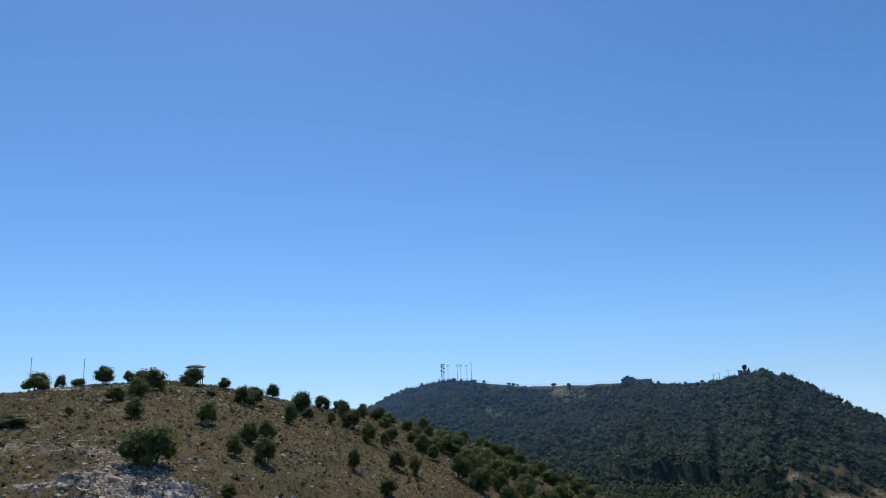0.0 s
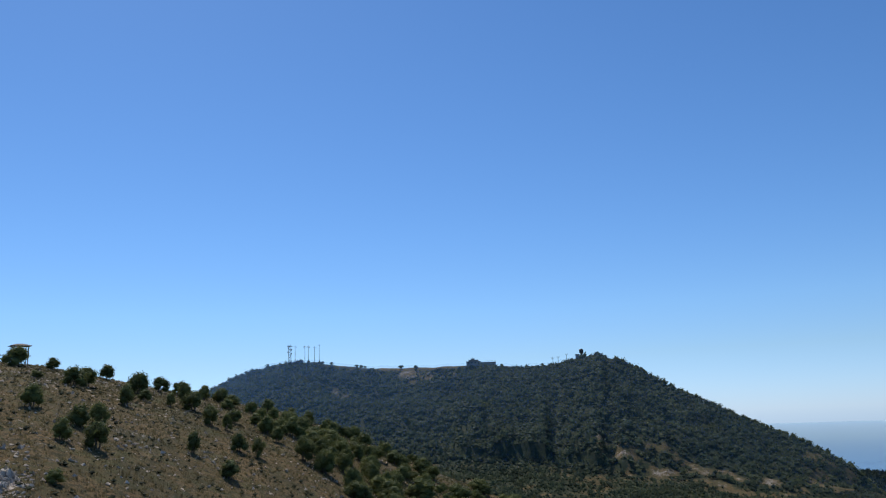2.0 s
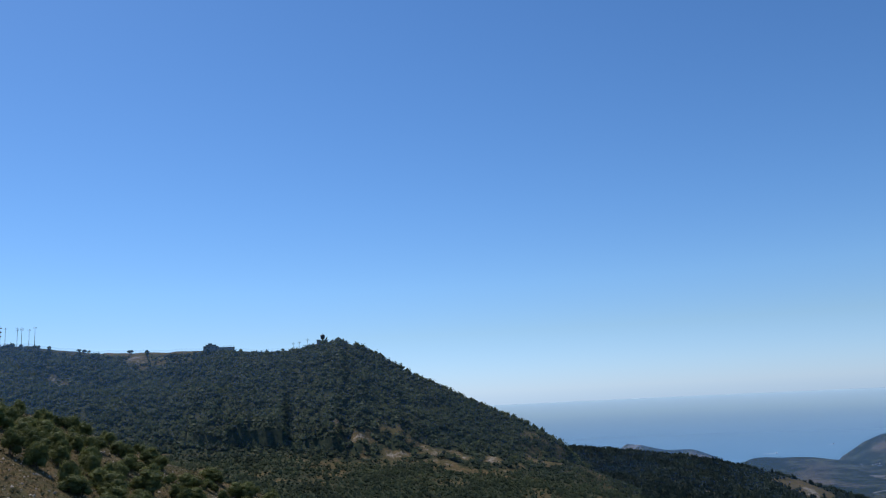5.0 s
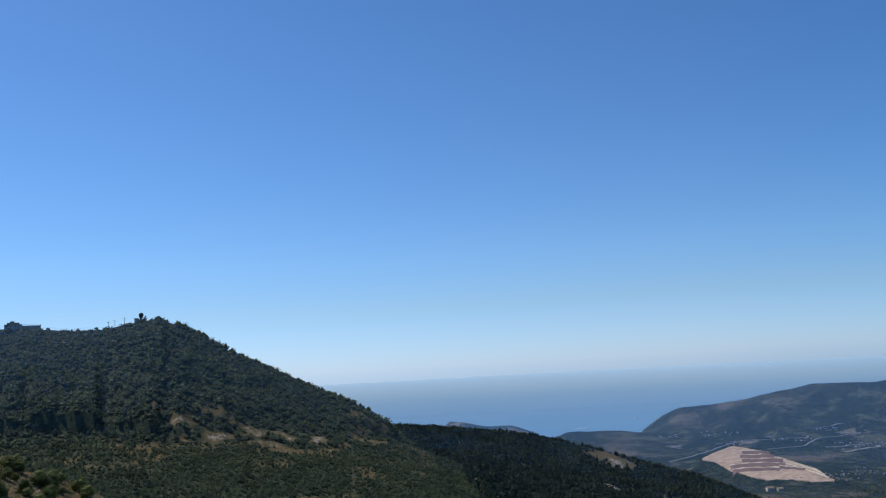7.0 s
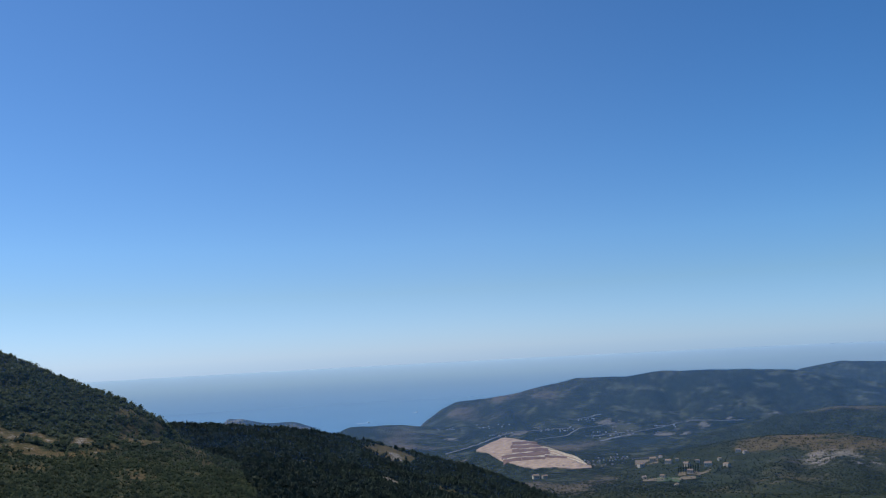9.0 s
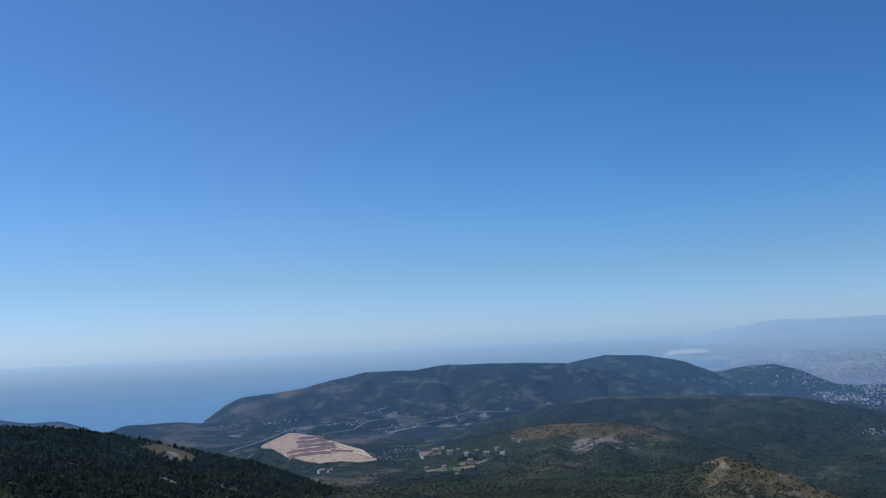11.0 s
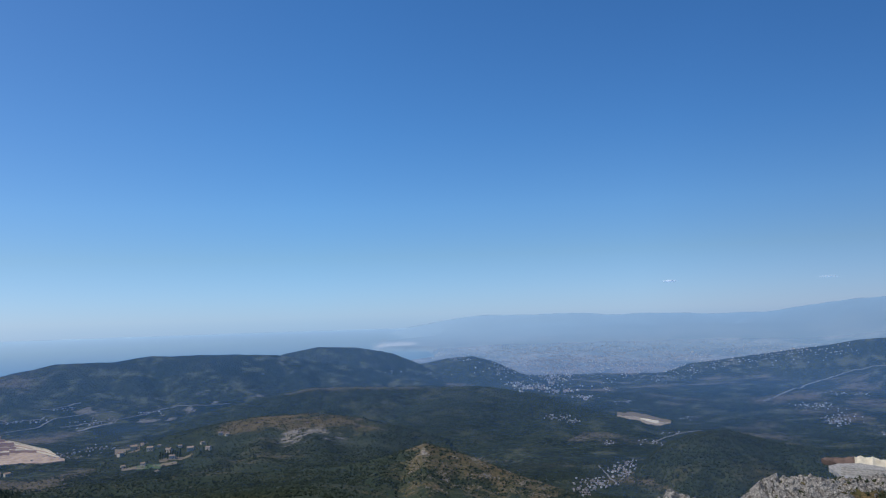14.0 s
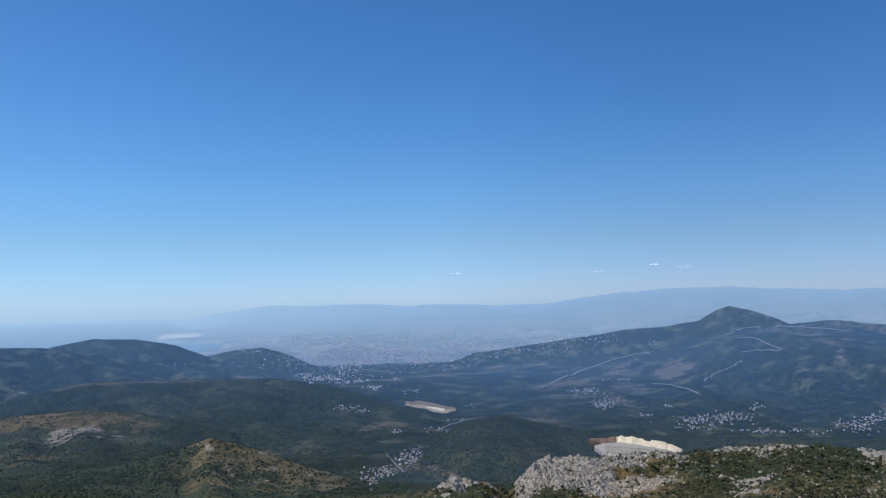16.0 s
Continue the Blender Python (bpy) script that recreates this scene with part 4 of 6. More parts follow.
def clumps(name, label, category, places, size, tall, g, material, sprays=20):
    """Many small leafy crowns as one mesh: woods too far off to tell the trees apart. Each is a small dark heart
    with sprays of leaves round it."""
    n = len(places)
    s = (size[0] + (size[1] - size[0]) * g.random(n) ** 1.6)[:, None, None] * 0.5
    high = (tall * (0.75 + 0.5 * g.random(n)))[:, None, None]
    squash = np.concatenate([np.ones((n, 1, 2)), high], 2)
    core = OCTA[None] * (0.75 + 0.4 * g.random((n, 6, 1))) * 0.72 * s * squash
    way = g.normal(size=(n, sprays, 3))
    way /= np.linalg.norm(way, axis=2, keepdims=True)
    way[..., 2] = np.abs(way[..., 2]) * 1.1 - 0.25
    mid = way * (0.62 + 0.45 * g.random((n, sprays, 1))) * s * squash
    arms = g.normal(size=(n, sprays, 3, 3))
    arms /= np.linalg.norm(arms, axis=3, keepdims=True)
    tri = mid[:, :, None] + arms * (s * 0.34)[:, :, None]
    v = np.concatenate([core, tri.reshape(n, -1, 3)], 1)
    v[..., 2] += s[..., 0] * high[..., 0] * 0.55
    v = v + places[:, None]
    f = np.concatenate([OCTA_F, 6 + np.arange(sprays * 3).reshape(-1, 3)])
    f = f[None] + (np.arange(n) * (6 + sprays * 3))[:, None, None]
    ob = new(name, mesh_from(name, v.reshape(-1, 3), f.reshape(-1, 3), material))
    return tagged(ob, label, category, kind="stuff")


def rubble(name, label, places, size, g, material, flat=0.7):
    """Many small angular stones as one mesh."""
    n = len(places)
    s = (size[0] + (size[1] - size[0]) * g.random(n) ** 2.2)[:, None, None] * 0.5
    v = (OCTA[None] + g.normal(0, 0.28, (n, 6, 3))) * s * (1.1, 0.9, flat)
    turn = g.random(n) * math.tau
    c, d = np.cos(turn)[:, None], np.sin(turn)[:, None]
    v = np.stack([v[..., 0] * c - v[..., 1] * d, v[..., 0] * d + v[..., 1] * c, v[..., 2]], -1) + places[:, None]
    f = OCTA_F[None] + (np.arange(n) * 6)[:, None, None]
    ob = new(name, mesh_from(name, v.reshape(-1, 3), f.reshape(-1, 3), material))
    return tagged(ob, label, "rocks", kind="stuff")


def tufts(name, label, places, size, g, material, blades=5):
    """Many tufts of upright blades as one mesh."""
    n = len(places)
    s = (size[0] + (size[1] - size[0]) * g.random(n))[:, None, None]
    lean = g.normal(0, 0.45, (n, blades, 2))
    foot = np.concatenate([g.normal(0, 0.25, (n, blades, 2)), np.full((n, blades, 1), -0.1)], 2) * s
    side = g.normal(size=(n, blades, 2))
    side = np.concatenate([side / np.linalg.norm(side, axis=2, keepdims=True) * 0.16, np.zeros((n, blades, 1))], 2) * s
    tip = foot + np.concatenate([lean, 0.7 + 0.5 * g.random((n, blades, 1))], 2) * s
    v = np.stack([foot - side, foot + side, tip], 2).reshape(n, -1, 3) + places[:, None]
    f = np.arange(n * blades * 3).reshape(-1, 3)
    ob = new(name, mesh_from(name, v.reshape(-1, 3), f, material))
    return tagged(ob, label, "grass", kind="stuff")


def drift(a, r, size=90):
    """Where growth gathers: 1 in thickets, 0 in clearings."""
    return smooth_step(-0.16, 0.14, fbm(r * np.sin(np.radians(a)), r * np.cos(np.radians(a)), size, 4, 91))


def is_on(rule, *names):
    return np.isin(rule, [NAMES.index(n) for n in names])


p, g = plant(90000, 1, (-9, 42), (660, 1130), lambda a, r, k, u, d, s, q: is_on(k, "mast", "nose") & (q < 0.9 - 0.8 * np.clip(d * 1.3, 0, 1) - 0.6 * s) & (u < np.where((a > 2) & (a < 17.5), 0.962, np.where(a > 22, 1.01, 0.985))))
big = g.random(len(p)) < 0.28
clumps("woods", "dense dark green oak and pine scrub covering the mast hill", "woods", p[big], (3.5, 8.5), 0.9, g, WOODS, 11)
clumps("scrub", "low green scrub filling the mast hill's slopes", "scrub", p[~big][::3], (1.8, 4.2), 0.9, g, WOODS, 8)
p, g = plant(36000, 2, (0, 44), (400, 780), lambda a, r, k, u, d, s, q: is_on(k, "apron") & (q < 0.8 - 0.8 * d - 0.3 * s))
clumps("woods", "scattered green scrub on the dry apron below the hill", "woods", p, (1.4, 4.6), 0.95, g, WOODS, 9)
p, g = plant(33000, 3, (28, 68), (500, 1130), lambda a, r, k, u, d, s, q: is_on(k, "spur") & (q < 0.9 - 0.9 * d - 0.6 * s))
clumps("woods", "pine woods over the long spur, darkened in colour for shade", "woods", p, (3.6, 8.2), 1.15, g, PINES, 7)
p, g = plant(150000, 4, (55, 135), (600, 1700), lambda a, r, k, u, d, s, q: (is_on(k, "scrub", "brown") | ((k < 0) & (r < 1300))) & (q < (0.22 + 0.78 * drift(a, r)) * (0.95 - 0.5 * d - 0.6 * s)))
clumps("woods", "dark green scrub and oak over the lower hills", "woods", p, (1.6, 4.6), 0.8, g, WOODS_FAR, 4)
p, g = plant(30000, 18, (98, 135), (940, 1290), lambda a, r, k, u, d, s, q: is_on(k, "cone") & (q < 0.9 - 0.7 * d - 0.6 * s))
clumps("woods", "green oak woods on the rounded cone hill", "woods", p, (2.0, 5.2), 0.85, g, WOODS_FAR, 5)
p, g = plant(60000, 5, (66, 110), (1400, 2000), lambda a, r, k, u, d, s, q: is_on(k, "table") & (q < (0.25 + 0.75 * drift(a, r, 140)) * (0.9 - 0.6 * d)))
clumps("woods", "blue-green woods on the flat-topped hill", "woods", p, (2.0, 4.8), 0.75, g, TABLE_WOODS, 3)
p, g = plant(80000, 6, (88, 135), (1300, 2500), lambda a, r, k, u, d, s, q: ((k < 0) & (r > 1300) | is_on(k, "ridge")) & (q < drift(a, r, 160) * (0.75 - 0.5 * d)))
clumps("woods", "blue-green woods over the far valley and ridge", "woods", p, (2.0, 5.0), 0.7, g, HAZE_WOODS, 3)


# ---------------------------------------------------------------- bushes and trees of the near hill
def bush_mesh(seed, wide, tall, stem):
    """A dense crown of several unequal domes of leaf sprays over a few stems; returns the crown's mesh and the wood's mesh."""
    g = np.random.default_rng(seed)
    n = 11
    turn = np.arange(n) * 2.4 + g.random(n)
    rise = np.linspace(0.18, 0.72, n) + g.uniform(-0.08, 0.08, n)
    out = wide * np.interp(rise, [0.1, 0.4, 0.8], [0.27, 0.28, 0.08]) * g.uniform(0.55, 1.15, n)
    mids = np.stack([out * np.cos(turn), out * np.sin(turn), stem + (tall - stem) * rise], 1)
    size = np.minimum(g.uniform(0.17, 0.27, n) * (wide + tall) / 2, mids[:, 2] * 1.15)[:, None] * (1.0, 1.0, 0.85)
    core = BALL[None] * (0.62 + 0.22 * g.random((n, len(BALL), 1))) * size[:, None] + mids[:, None]
    cf = BALL_F[None] + (np.arange(n) * len(BALL))[:, None, None]
    leaves = 1500
    pick = g.choice(n, leaves, p=size[:, 0] ** 2 / (size[:, 0] ** 2).sum())
    d = g.normal(size=(leaves, 3))
    d /= np.linalg.norm(d, axis=1)[:, None]
    far = 0.68 + 0.42 * g.random(leaves) + 0.25 * (g.random(leaves) < 0.10)
    at_ = mids[pick] + d * far[:, None] * size[pick]
    at_[:, 2] = np.maximum(at_[:, 2], 0.02)
    side = np.cross(d, g.normal(size=(leaves, 3)))
    side /= np.linalg.norm(side, axis=1)[:, None]
    tip = np.cross(d, side) + d * (0.8 * g.random((leaves, 1)))
    ls = (0.020 + 0.034 * g.random(leaves))[:, None] * (wide + tall) / 2
    q = np.stack([at_ - side * ls * 0.7, at_ + tip * ls * 1.1, at_ + side * ls * 0.7], 1)
    lf = n * len(BALL) + np.arange(leaves * 3).reshape(-1, 3)
    crown = mesh_from("crown", np.concatenate([core.reshape(-1, 3), q.reshape(-1, 3)]), np.concatenate([cf.reshape(-1, 3), lf]), LEAF)
    bm = bmesh.new()
    for i in range(3):
        a = i * 2.1 + seed
        foot = (0.05 * wide * math.cos(a), 0.05 * wide * math.sin(a), -0.25)
        knee = (0.09 * wide * math.cos(a + 0.4), 0.09 * wide * math.sin(a + 0.4), stem + 0.15 * tall)
        rod(bm, foot, knee, 0.035 * wide, 0.022 * wide, 6)
        for j in range(2):
            rod(bm, knee, mids[(2 * i + j) % n], 0.02 * wide, 0.008 * wide, 5)
    wood = bpy.data.meshes.new("trunk")
    bm.to_mesh(wood)
    bm.free()
    wood.materials.append(BARK)
    return crown, wood


BUSHES = [bush_mesh(s, w, 1.0, st) for s, w, st in ((1, 1.0, 0.02), (2, 1.25, 0.0), (3, 0.8, 0.03), (4, 1.1, 0.10), (5, 0.9, 0.06), (6, 1.5, 0.0))]


def bush(az, r, tall, ratio, n, label="rounded dark green oak bush on the dry slope", name="bush"):
    """One bush or small tree, a crown over a few stems, as tall and as wide as told."""
    tops = [i for i, w in enumerate((1.0, 1.25, 0.8, 1.1, 0.9, 1.5)) if 0.6 < ratio / w < 1.5] or [0]
    kind = tops[n % len(tops)]
    wide = (1.0, 1.25, 0.8, 1.1, 0.9, 1.5)[kind]
    m = at(az, r, -0.05, n * 67.0) @ Matrix.Diagonal((tall * ratio / wide * 1.12, tall * ratio / wide * 1.12, tall, 1))
    e = thing(name, label, "bush" if name == "bush" else "tree", m, "bushes of the dry hill")
    for nm, me in zip(("crown", "trunk"), BUSHES[kind]):
        ob = new(nm, me)
        ob.parent = e
    return e


# bearing, distance, height, width to height
ON_CREST = [(-26.5, 167, 3.9, 1.3), (-25.2, 168, 2.9, 0.9), (-24.1, 169, 1.8, 1.9), (-22.6, 169, 3.7, 1.2), (-21.2, 173, 3.0, 0.8),
            (-19.9, 150, 4.3, 1.4), (-20.6, 137, 3.4, 1.1), (-17.2, 167, 4.3, 1.15), (-15.1, 176, 2.4, 1.1), (-11.9, 181, 3.2, 1.2),
            (-8.7, 180, 3.8, 1.0), (-7.5, 186, 3.3, 0.9), (-5.9, 192, 3.4, 0.9), (-2.8, 185, 3.0, 1.0), (-4.0, 189, 3.0, 1.2), (-1.3, 185, 2.9, 0.9)]
ON_SLOPE = [(-22.0, 133, 2.3, 1.6), (-20.8, 114, 2.8, 0.9), (-13.9, 145, 3.6, 1.1), (-13.1, 151, 4.0, 0.9), (-16.0, 147, 1.4, 1.8),
            (-16.2, 112, 3.0, 1.0), (-27.7, 110, 1.7, 2.5), (-19.6, 85, 4.4, 1.4), (-12.3, 97, 3.5, 0.8), (-13.4, 106, 3.0, 0.9),
            (-12.3, 112, 3.0, 0.9), (-14.4, 96, 2.5, 0.8), (-10.7, 138, 3.6, 0.8), (-9.9, 163, 4.6, 1.1), (-14.6, 79, 1.5, 1.2),
            (-24.6, 117, 1.3, 1.1), (-9.6, 153, 2.1, 1.3), (-8.0, 154, 2.6, 0.8), (-6.5, 158, 4.4, 0.9), (-5.4, 144, 4.0, 0.7),
            (-7.1, 169, 4.6, 0.8), (-4.4, 144, 3.1, 0.6), (-6.5, 115, 3.0, 0.7)]
ON_FLANK = [(-4.1, 108, 2.5, 1.1), (-3.6, 127, 3.2, 0.8), (-2.3, 127, 3.4, 0.6), (-1.6, 157, 3.2, 1.2), (-1.1, 148, 2.8, 0.9),
            (-0.2, 176, 3.3, 1.1), (0.6, 174, 3.5, 1.0), (1.4, 169, 3.7, 1.1), (0.7, 139, 4.8, 0.7), (2.0, 138, 3.9, 0.7),
            (3.4, 146, 3.9, 0.8), (2.5, 171, 3.7, 1.1), (4.8, 195, 3.6, 1.1), (4.2, 174, 3.5, 1.2), (3.9, 134, 4.2, 1.0),
            (6.5, 140, 4.4, 1.2), (3.2, 161, 3.8, 1.1), (2.1, 137, 4.3, 0.9), (8.7, 154, 4.9, 1.3), (11.0, 168, 4.9, 1.1),
            (5.0, 178, 3.0, 1.2), (7.2, 186, 3.2, 1.2), (9.3, 188, 3.2, 1.2)]
count = 0
for rows, words in ((ON_CREST, "dark green evergreen oak on the hill's skyline"), (ON_SLOPE, "rounded dark green oak bush on the dry slope"),
                    (ON_FLANK, "green shrub among others on the falling flank")):
    for az, r, tall, ratio in rows:
        bush(az, r, tall, ratio, count, words)
        count += 1
g = np.random.default_rng(31)
made = 0
while made < 150:
    az, r = g.uniform(-10, 17), g.uniform(120, 207)
    thick = smooth_step(-9, 2, az) * smooth_step(-7 + 0.1 * r, 4 + 0.08 * r, az + 0.11 * r) if az < 4 else 0.8
    if r < 150 and az < 4 or g.random() > thick:
        continue
    bush(az, r, g.uniform(1.8, 3.9), g.uniform(0.8, 1.3), count + made, "green shrub among others on the falling flank")
    made += 1


# ---------------------------------------------------------------- stones and grass
def stone_mesh(seed):
    """An angular block: the hull of a few random corners."""
    g = np.random.default_rng(seed)
    bm = bmesh.new()
    for c in g.uniform(-1, 1, (13, 3)) * (0.55, 0.42, 0.40):
        bm.verts.new(c)
    out = bmesh.ops.convex_hull(bm, input=bm.verts[:])
    bmesh.ops.delete(bm, geom=[v for v in bm.verts if not v.link_faces], context="VERTS")
    bmesh.ops.translate(bm, verts=bm.verts[:], vec=(0, 0, 0.12))
    me = bpy.data.meshes.new("stone")
    bm.to_mesh(me)
    bm.free()
    me.materials.append(STONE)
    return me


STONES = [stone_mesh(s) for s in range(8)]
# rocky patches: bearing, distance, half width in degrees, half depth in metres, stones, largest
PATCHES = [(-19.4, 76, 3.6, 6, 96, 1.4), (-23.0, 77, 4.0, 6, 60, 1.2), (-25, 97, 2.4, 6, 30, 0.8), (-21.2, 93, 1.2, 4, 18, 0.9), (-26.6, 166, 2.2, 5, 24, 1.2),
           (-9.9, 106, 1.4, 5, 26, 0.9), (-5.6, 117, 1.2, 5, 20, 0.9), (-9.6, 97, 1.5, 4, 16, 0.8), (-15, 160, 3, 12, 18, 0.8), (2.0, 130, 3, 12, 16, 0.9)]
g = np.random.default_rng(8)
for az, r, wa, wr, n, big in PATCHES:
    for _ in range(n):
        a, d = az + g.normal(0, wa * 0.5), r + g.normal(0, wr * 0.5)
        s = big * (0.25 + 0.75 * g.random() ** 2)
        ob = new("stone", STONES[g.integers(0, 8)])
        ob.matrix_world = at(a, d, -0.05 * s, g.uniform(0, 360)) @ Matrix.Rotation(g.normal(0, 0.45), 4, "X") @ Matrix.Diagonal((s * g.uniform(0.7, 1.3), s * g.uniform(0.6, 1.1), s * g.uniform(0.45, 1.0), 1))
        tagged(ob, "rough pale grey limestone boulder in dry grass", "stone", "stones of the dry hill")


def cells(x, y, size, seed):
    """Broken ground: for each place the random number of its nearest cell, how near its edge it lies, and the offset from its middle."""
    x, y = x / size, y / size
    ix, iy = np.floor(x), np.floor(y)
    best, second = np.full(x.shape, 9.0), np.full(x.shape, 9.0)
    own, ox, oy = np.zeros(x.shape), np.zeros(x.shape), np.zeros(x.shape)
    for i in (-1, 0, 1):
        for j in (-1, 0, 1):
            cx, cy = ix + i, iy + j
            dx, dy = x - cx - lattice(cx, cy, seed), y - cy - lattice(cx, cy, seed + 1)
            d = np.hypot(dx, dy)
            near = d < best
            second = np.where(near, best, np.minimum(second, d))
            own, ox, oy = np.where(near, lattice(cx, cy, seed + 2), own), np.where(near, dx, ox), np.where(near, dy, oy)
            best = np.where(near, d, best)
    return own, second - best, ox, oy


def outcrop(label, az, r, where, tall, size, seed, material):
    """Bedrock broken into leaning blocks along cracks, standing out of the ground where where(az, r, x, y) is above nought."""
    A, R = np.meshgrid(np.arange(*az), np.arange(*r))
    z = land(A, R)[0]
    x, y = R * np.sin(np.radians(A)), R * np.cos(np.radians(A))
    x2, y2 = x + 0.5 * size * fbm(x, y, size * 1.5, 3, seed + 7), y + 0.5 * size * fbm(x, y, size * 1.5, 3, seed + 8)
    own, edge, ox, oy = cells(x2, y2 * 0.8, size, seed)
    own2, edge2, ox2, oy2 = cells(x2, y2, size * 0.38, seed + 20)
    m = where(A, R, x, y)
    m[1:-1, 1:-1] = (m[:-2, 1:-1] + m[2:, 1:-1] + m[1:-1, :-2] + m[1:-1, 2:] + m[1:-1, 1:-1]) / 5
    body = tall * (0.15 + own ** 1.5 + 0.35 * (ox * (own - 0.3) * 1.6 - oy)) * smooth_step(0.0, 0.10, edge)
    body = body + 0.34 * tall * (own2 - 0.4 + 0.5 * ox2) * smooth_step(0.0, 0.12, edge2) + 0.12 * tall * fbm(x, y, 0.9, 3, seed + 9)
    body[1:-1, 1:-1] = 0.6 * body[1:-1, 1:-1] + 0.10 * (body[:-2, 1:-1] + body[2:, 1:-1] + body[1:-1, :-2] + body[1:-1, 2:])
    z = z - 0.5 + smooth_step(-0.05, 0.22, m) * (0.42 + np.maximum(body, -0.1 * tall) * smooth_step(-0.1, 0.75, m))
    keep = m > -0.06
    i = np.arange(A.size).reshape(A.shape)
    f = np.stack([i[:-1, :-1], i[1:, :-1], i[1:, 1:], i[:-1, 1:]], -1)[keep[:-1, :-1] & keep[1:, 1:]]
    ob = new("rock_outcrop", mesh_from("rock_outcrop", np.stack([x, y, z], -1).reshape(-1, 3), f, material))
    return tagged(ob, label, "rocks", kind="stuff")


def crag_place(a, r, x, y):
    """The bare domes and ribs of the near crest: high on the slope, patchy among scrub farther along."""
    dome = 1 - np.hypot((a - 104.9) / 2.2, (r - 206) / 20)
    wall = np.minimum(smooth_step(107.8, 109.0, a) * smooth_step(116.5, 113.5, a), smooth_step(188, 200, r)) * 0.95
    rib = smooth_step(113, 114.5, a) * smooth_step(121.5, 119.5, a) * smooth_step(212, 222, r) * 0.5
    scree = 0.8 - np.hypot((a - 114.6) / 1.8, (r - 193) / 9)
    patchy = smooth_step(120.5, 123, a) * (0.10 + 0.26 * smooth_step(212, 228, r)) * (1.1 - 1.3 * np.clip(1.25 - np.hypot((a - 128.6) / 2.4, (r - 212) / 9), 0, 1))
    m = np.maximum.reduce([dome, wall, rib, scree, patchy]) - 0.28
    return m + 0.75 * fbm(x, y, 7, 4, 53)


outcrop("cracked pale grey limestone crags on the near crest", (101.5, 136, 0.07), (176, 240, 0.42), crag_place, 1.15, 1.7, 300, CRAG_FACE)
outcrop("pale limestone ribs breaking out of the dry grass", (-30, -14.5, 0.09), (66, 86, 0.22),
        lambda a, r, x, y: np.maximum(1.3 - np.hypot((a + 19.3) / 3.6, (r - 75 - 0.8 * (a + 19)) / 4.0), 0.95 - np.hypot((a + 24.5) / 4.5, (r - 79) / 2.6)) - 0.30 + 0.9 * fbm(x, y, 4.0, 4, 57), 0.85, 0.9, 310, STONE_FACE)
outcrop("low pale limestone ledges in the dry grass", (-30, 5, 0.10), (92, 128, 0.34),
        lambda a, r, x, y: fbm(x, y * 1.8, 9.0, 4, 59) - 0.47, 0.7, 0.9, 320, STONE_FACE)
outcrop("bare limestone along the dry hill's skyline", (-31, -21.5, 0.09), (158, 176, 0.4),
        lambda a, r, x, y: 0.30 * smooth_step(-21.5, -25, a) - 0.12 + 0.8 * fbm(x, y, 6, 4, 58), 0.9, 1.1, 330, STONE_FACE)
p, g = plant(60000, 12, (-30, 15), (62, 215), lambda a, r, k, u, d, s, q: is_on(k, "dry") & (q < 0.04 + 0.40 * s + 0.9 * smooth_step(6, 1, np.hypot((a + 20.5) * 0.9, (r - 77) / 2.6))))
rubble("loose_stones", "small pale stones strewn over dry grass", p, (0.12, 0.70), g, STONE, 0.8)
p, g = plant(26000, 13, (98, 136), (140, 240), lambda a, r, k, u, d, s, q: is_on(k, "crag") & (q < 0.26 + 0.4 * smooth_step(0.3, 0.7, s)))
rubble("broken_limestone", "broken grey limestone along the near crest", p - (0, 0, 0.15), (0.25, 1.1), g, CRAG, 0.9)
p, g = plant(30000, 14, (98, 136), (140, 240), lambda a, r, k, u, d, s, q: is_on(k, "crag") & (q < 0.16 + 0.62 * drift(a, r, 9) * (0.45 + 0.55 * smooth_step(114, 119, a)) * (1 - 0.6 * s) + 0.5 * smooth_step(0.55, 0.25, u) * smooth_step(112, 116, a) - 0.25 * s + 0.7 * smooth_step(1.0, 0.5, np.hypot((a - 128.5) / 3.2, (u - 0.72) / 0.12))))
clumps("scrub", "low dark green scrub between the crags", "scrub", p, (0.35, 1.7), 0.8, g, CRAG_SCRUB, 11)
p, g = plant(90000, 15, (72, 98), (640, 1520), lambda a, r, k, u, d, s, q: is_on(k, "brown", "scrub") & (q < 0.75 * smooth_step(0.05, 0.45, s)))
rubble("hillside_rocks", "pale rock bands on the brown hillside", p, (0.5, 2.3), g, CRAG, 0.6)
p, g = plant(40000, 16, (-31, 16), (60, 212), lambda a, r, k, u, d, s, q: is_on(k, "dry") & (q < 0.85 - 0.5 * s))
tufts("dry_grass", "straw-coloured dry grass tufts covering the hill", p, (0.15, 0.42), g, TUFT)


p, g = plant(16000, 17, (-31, 14), (62, 205), lambda a, r, k, u, d, s, q: is_on(k, "dry") & (q < 0.24))
clumps("low_scrub", "low dark green thyme and broom tufts on the dry hill", "scrub", p, (0.2, 1.0), 0.6, g, CRAG_SCRUB, 9)


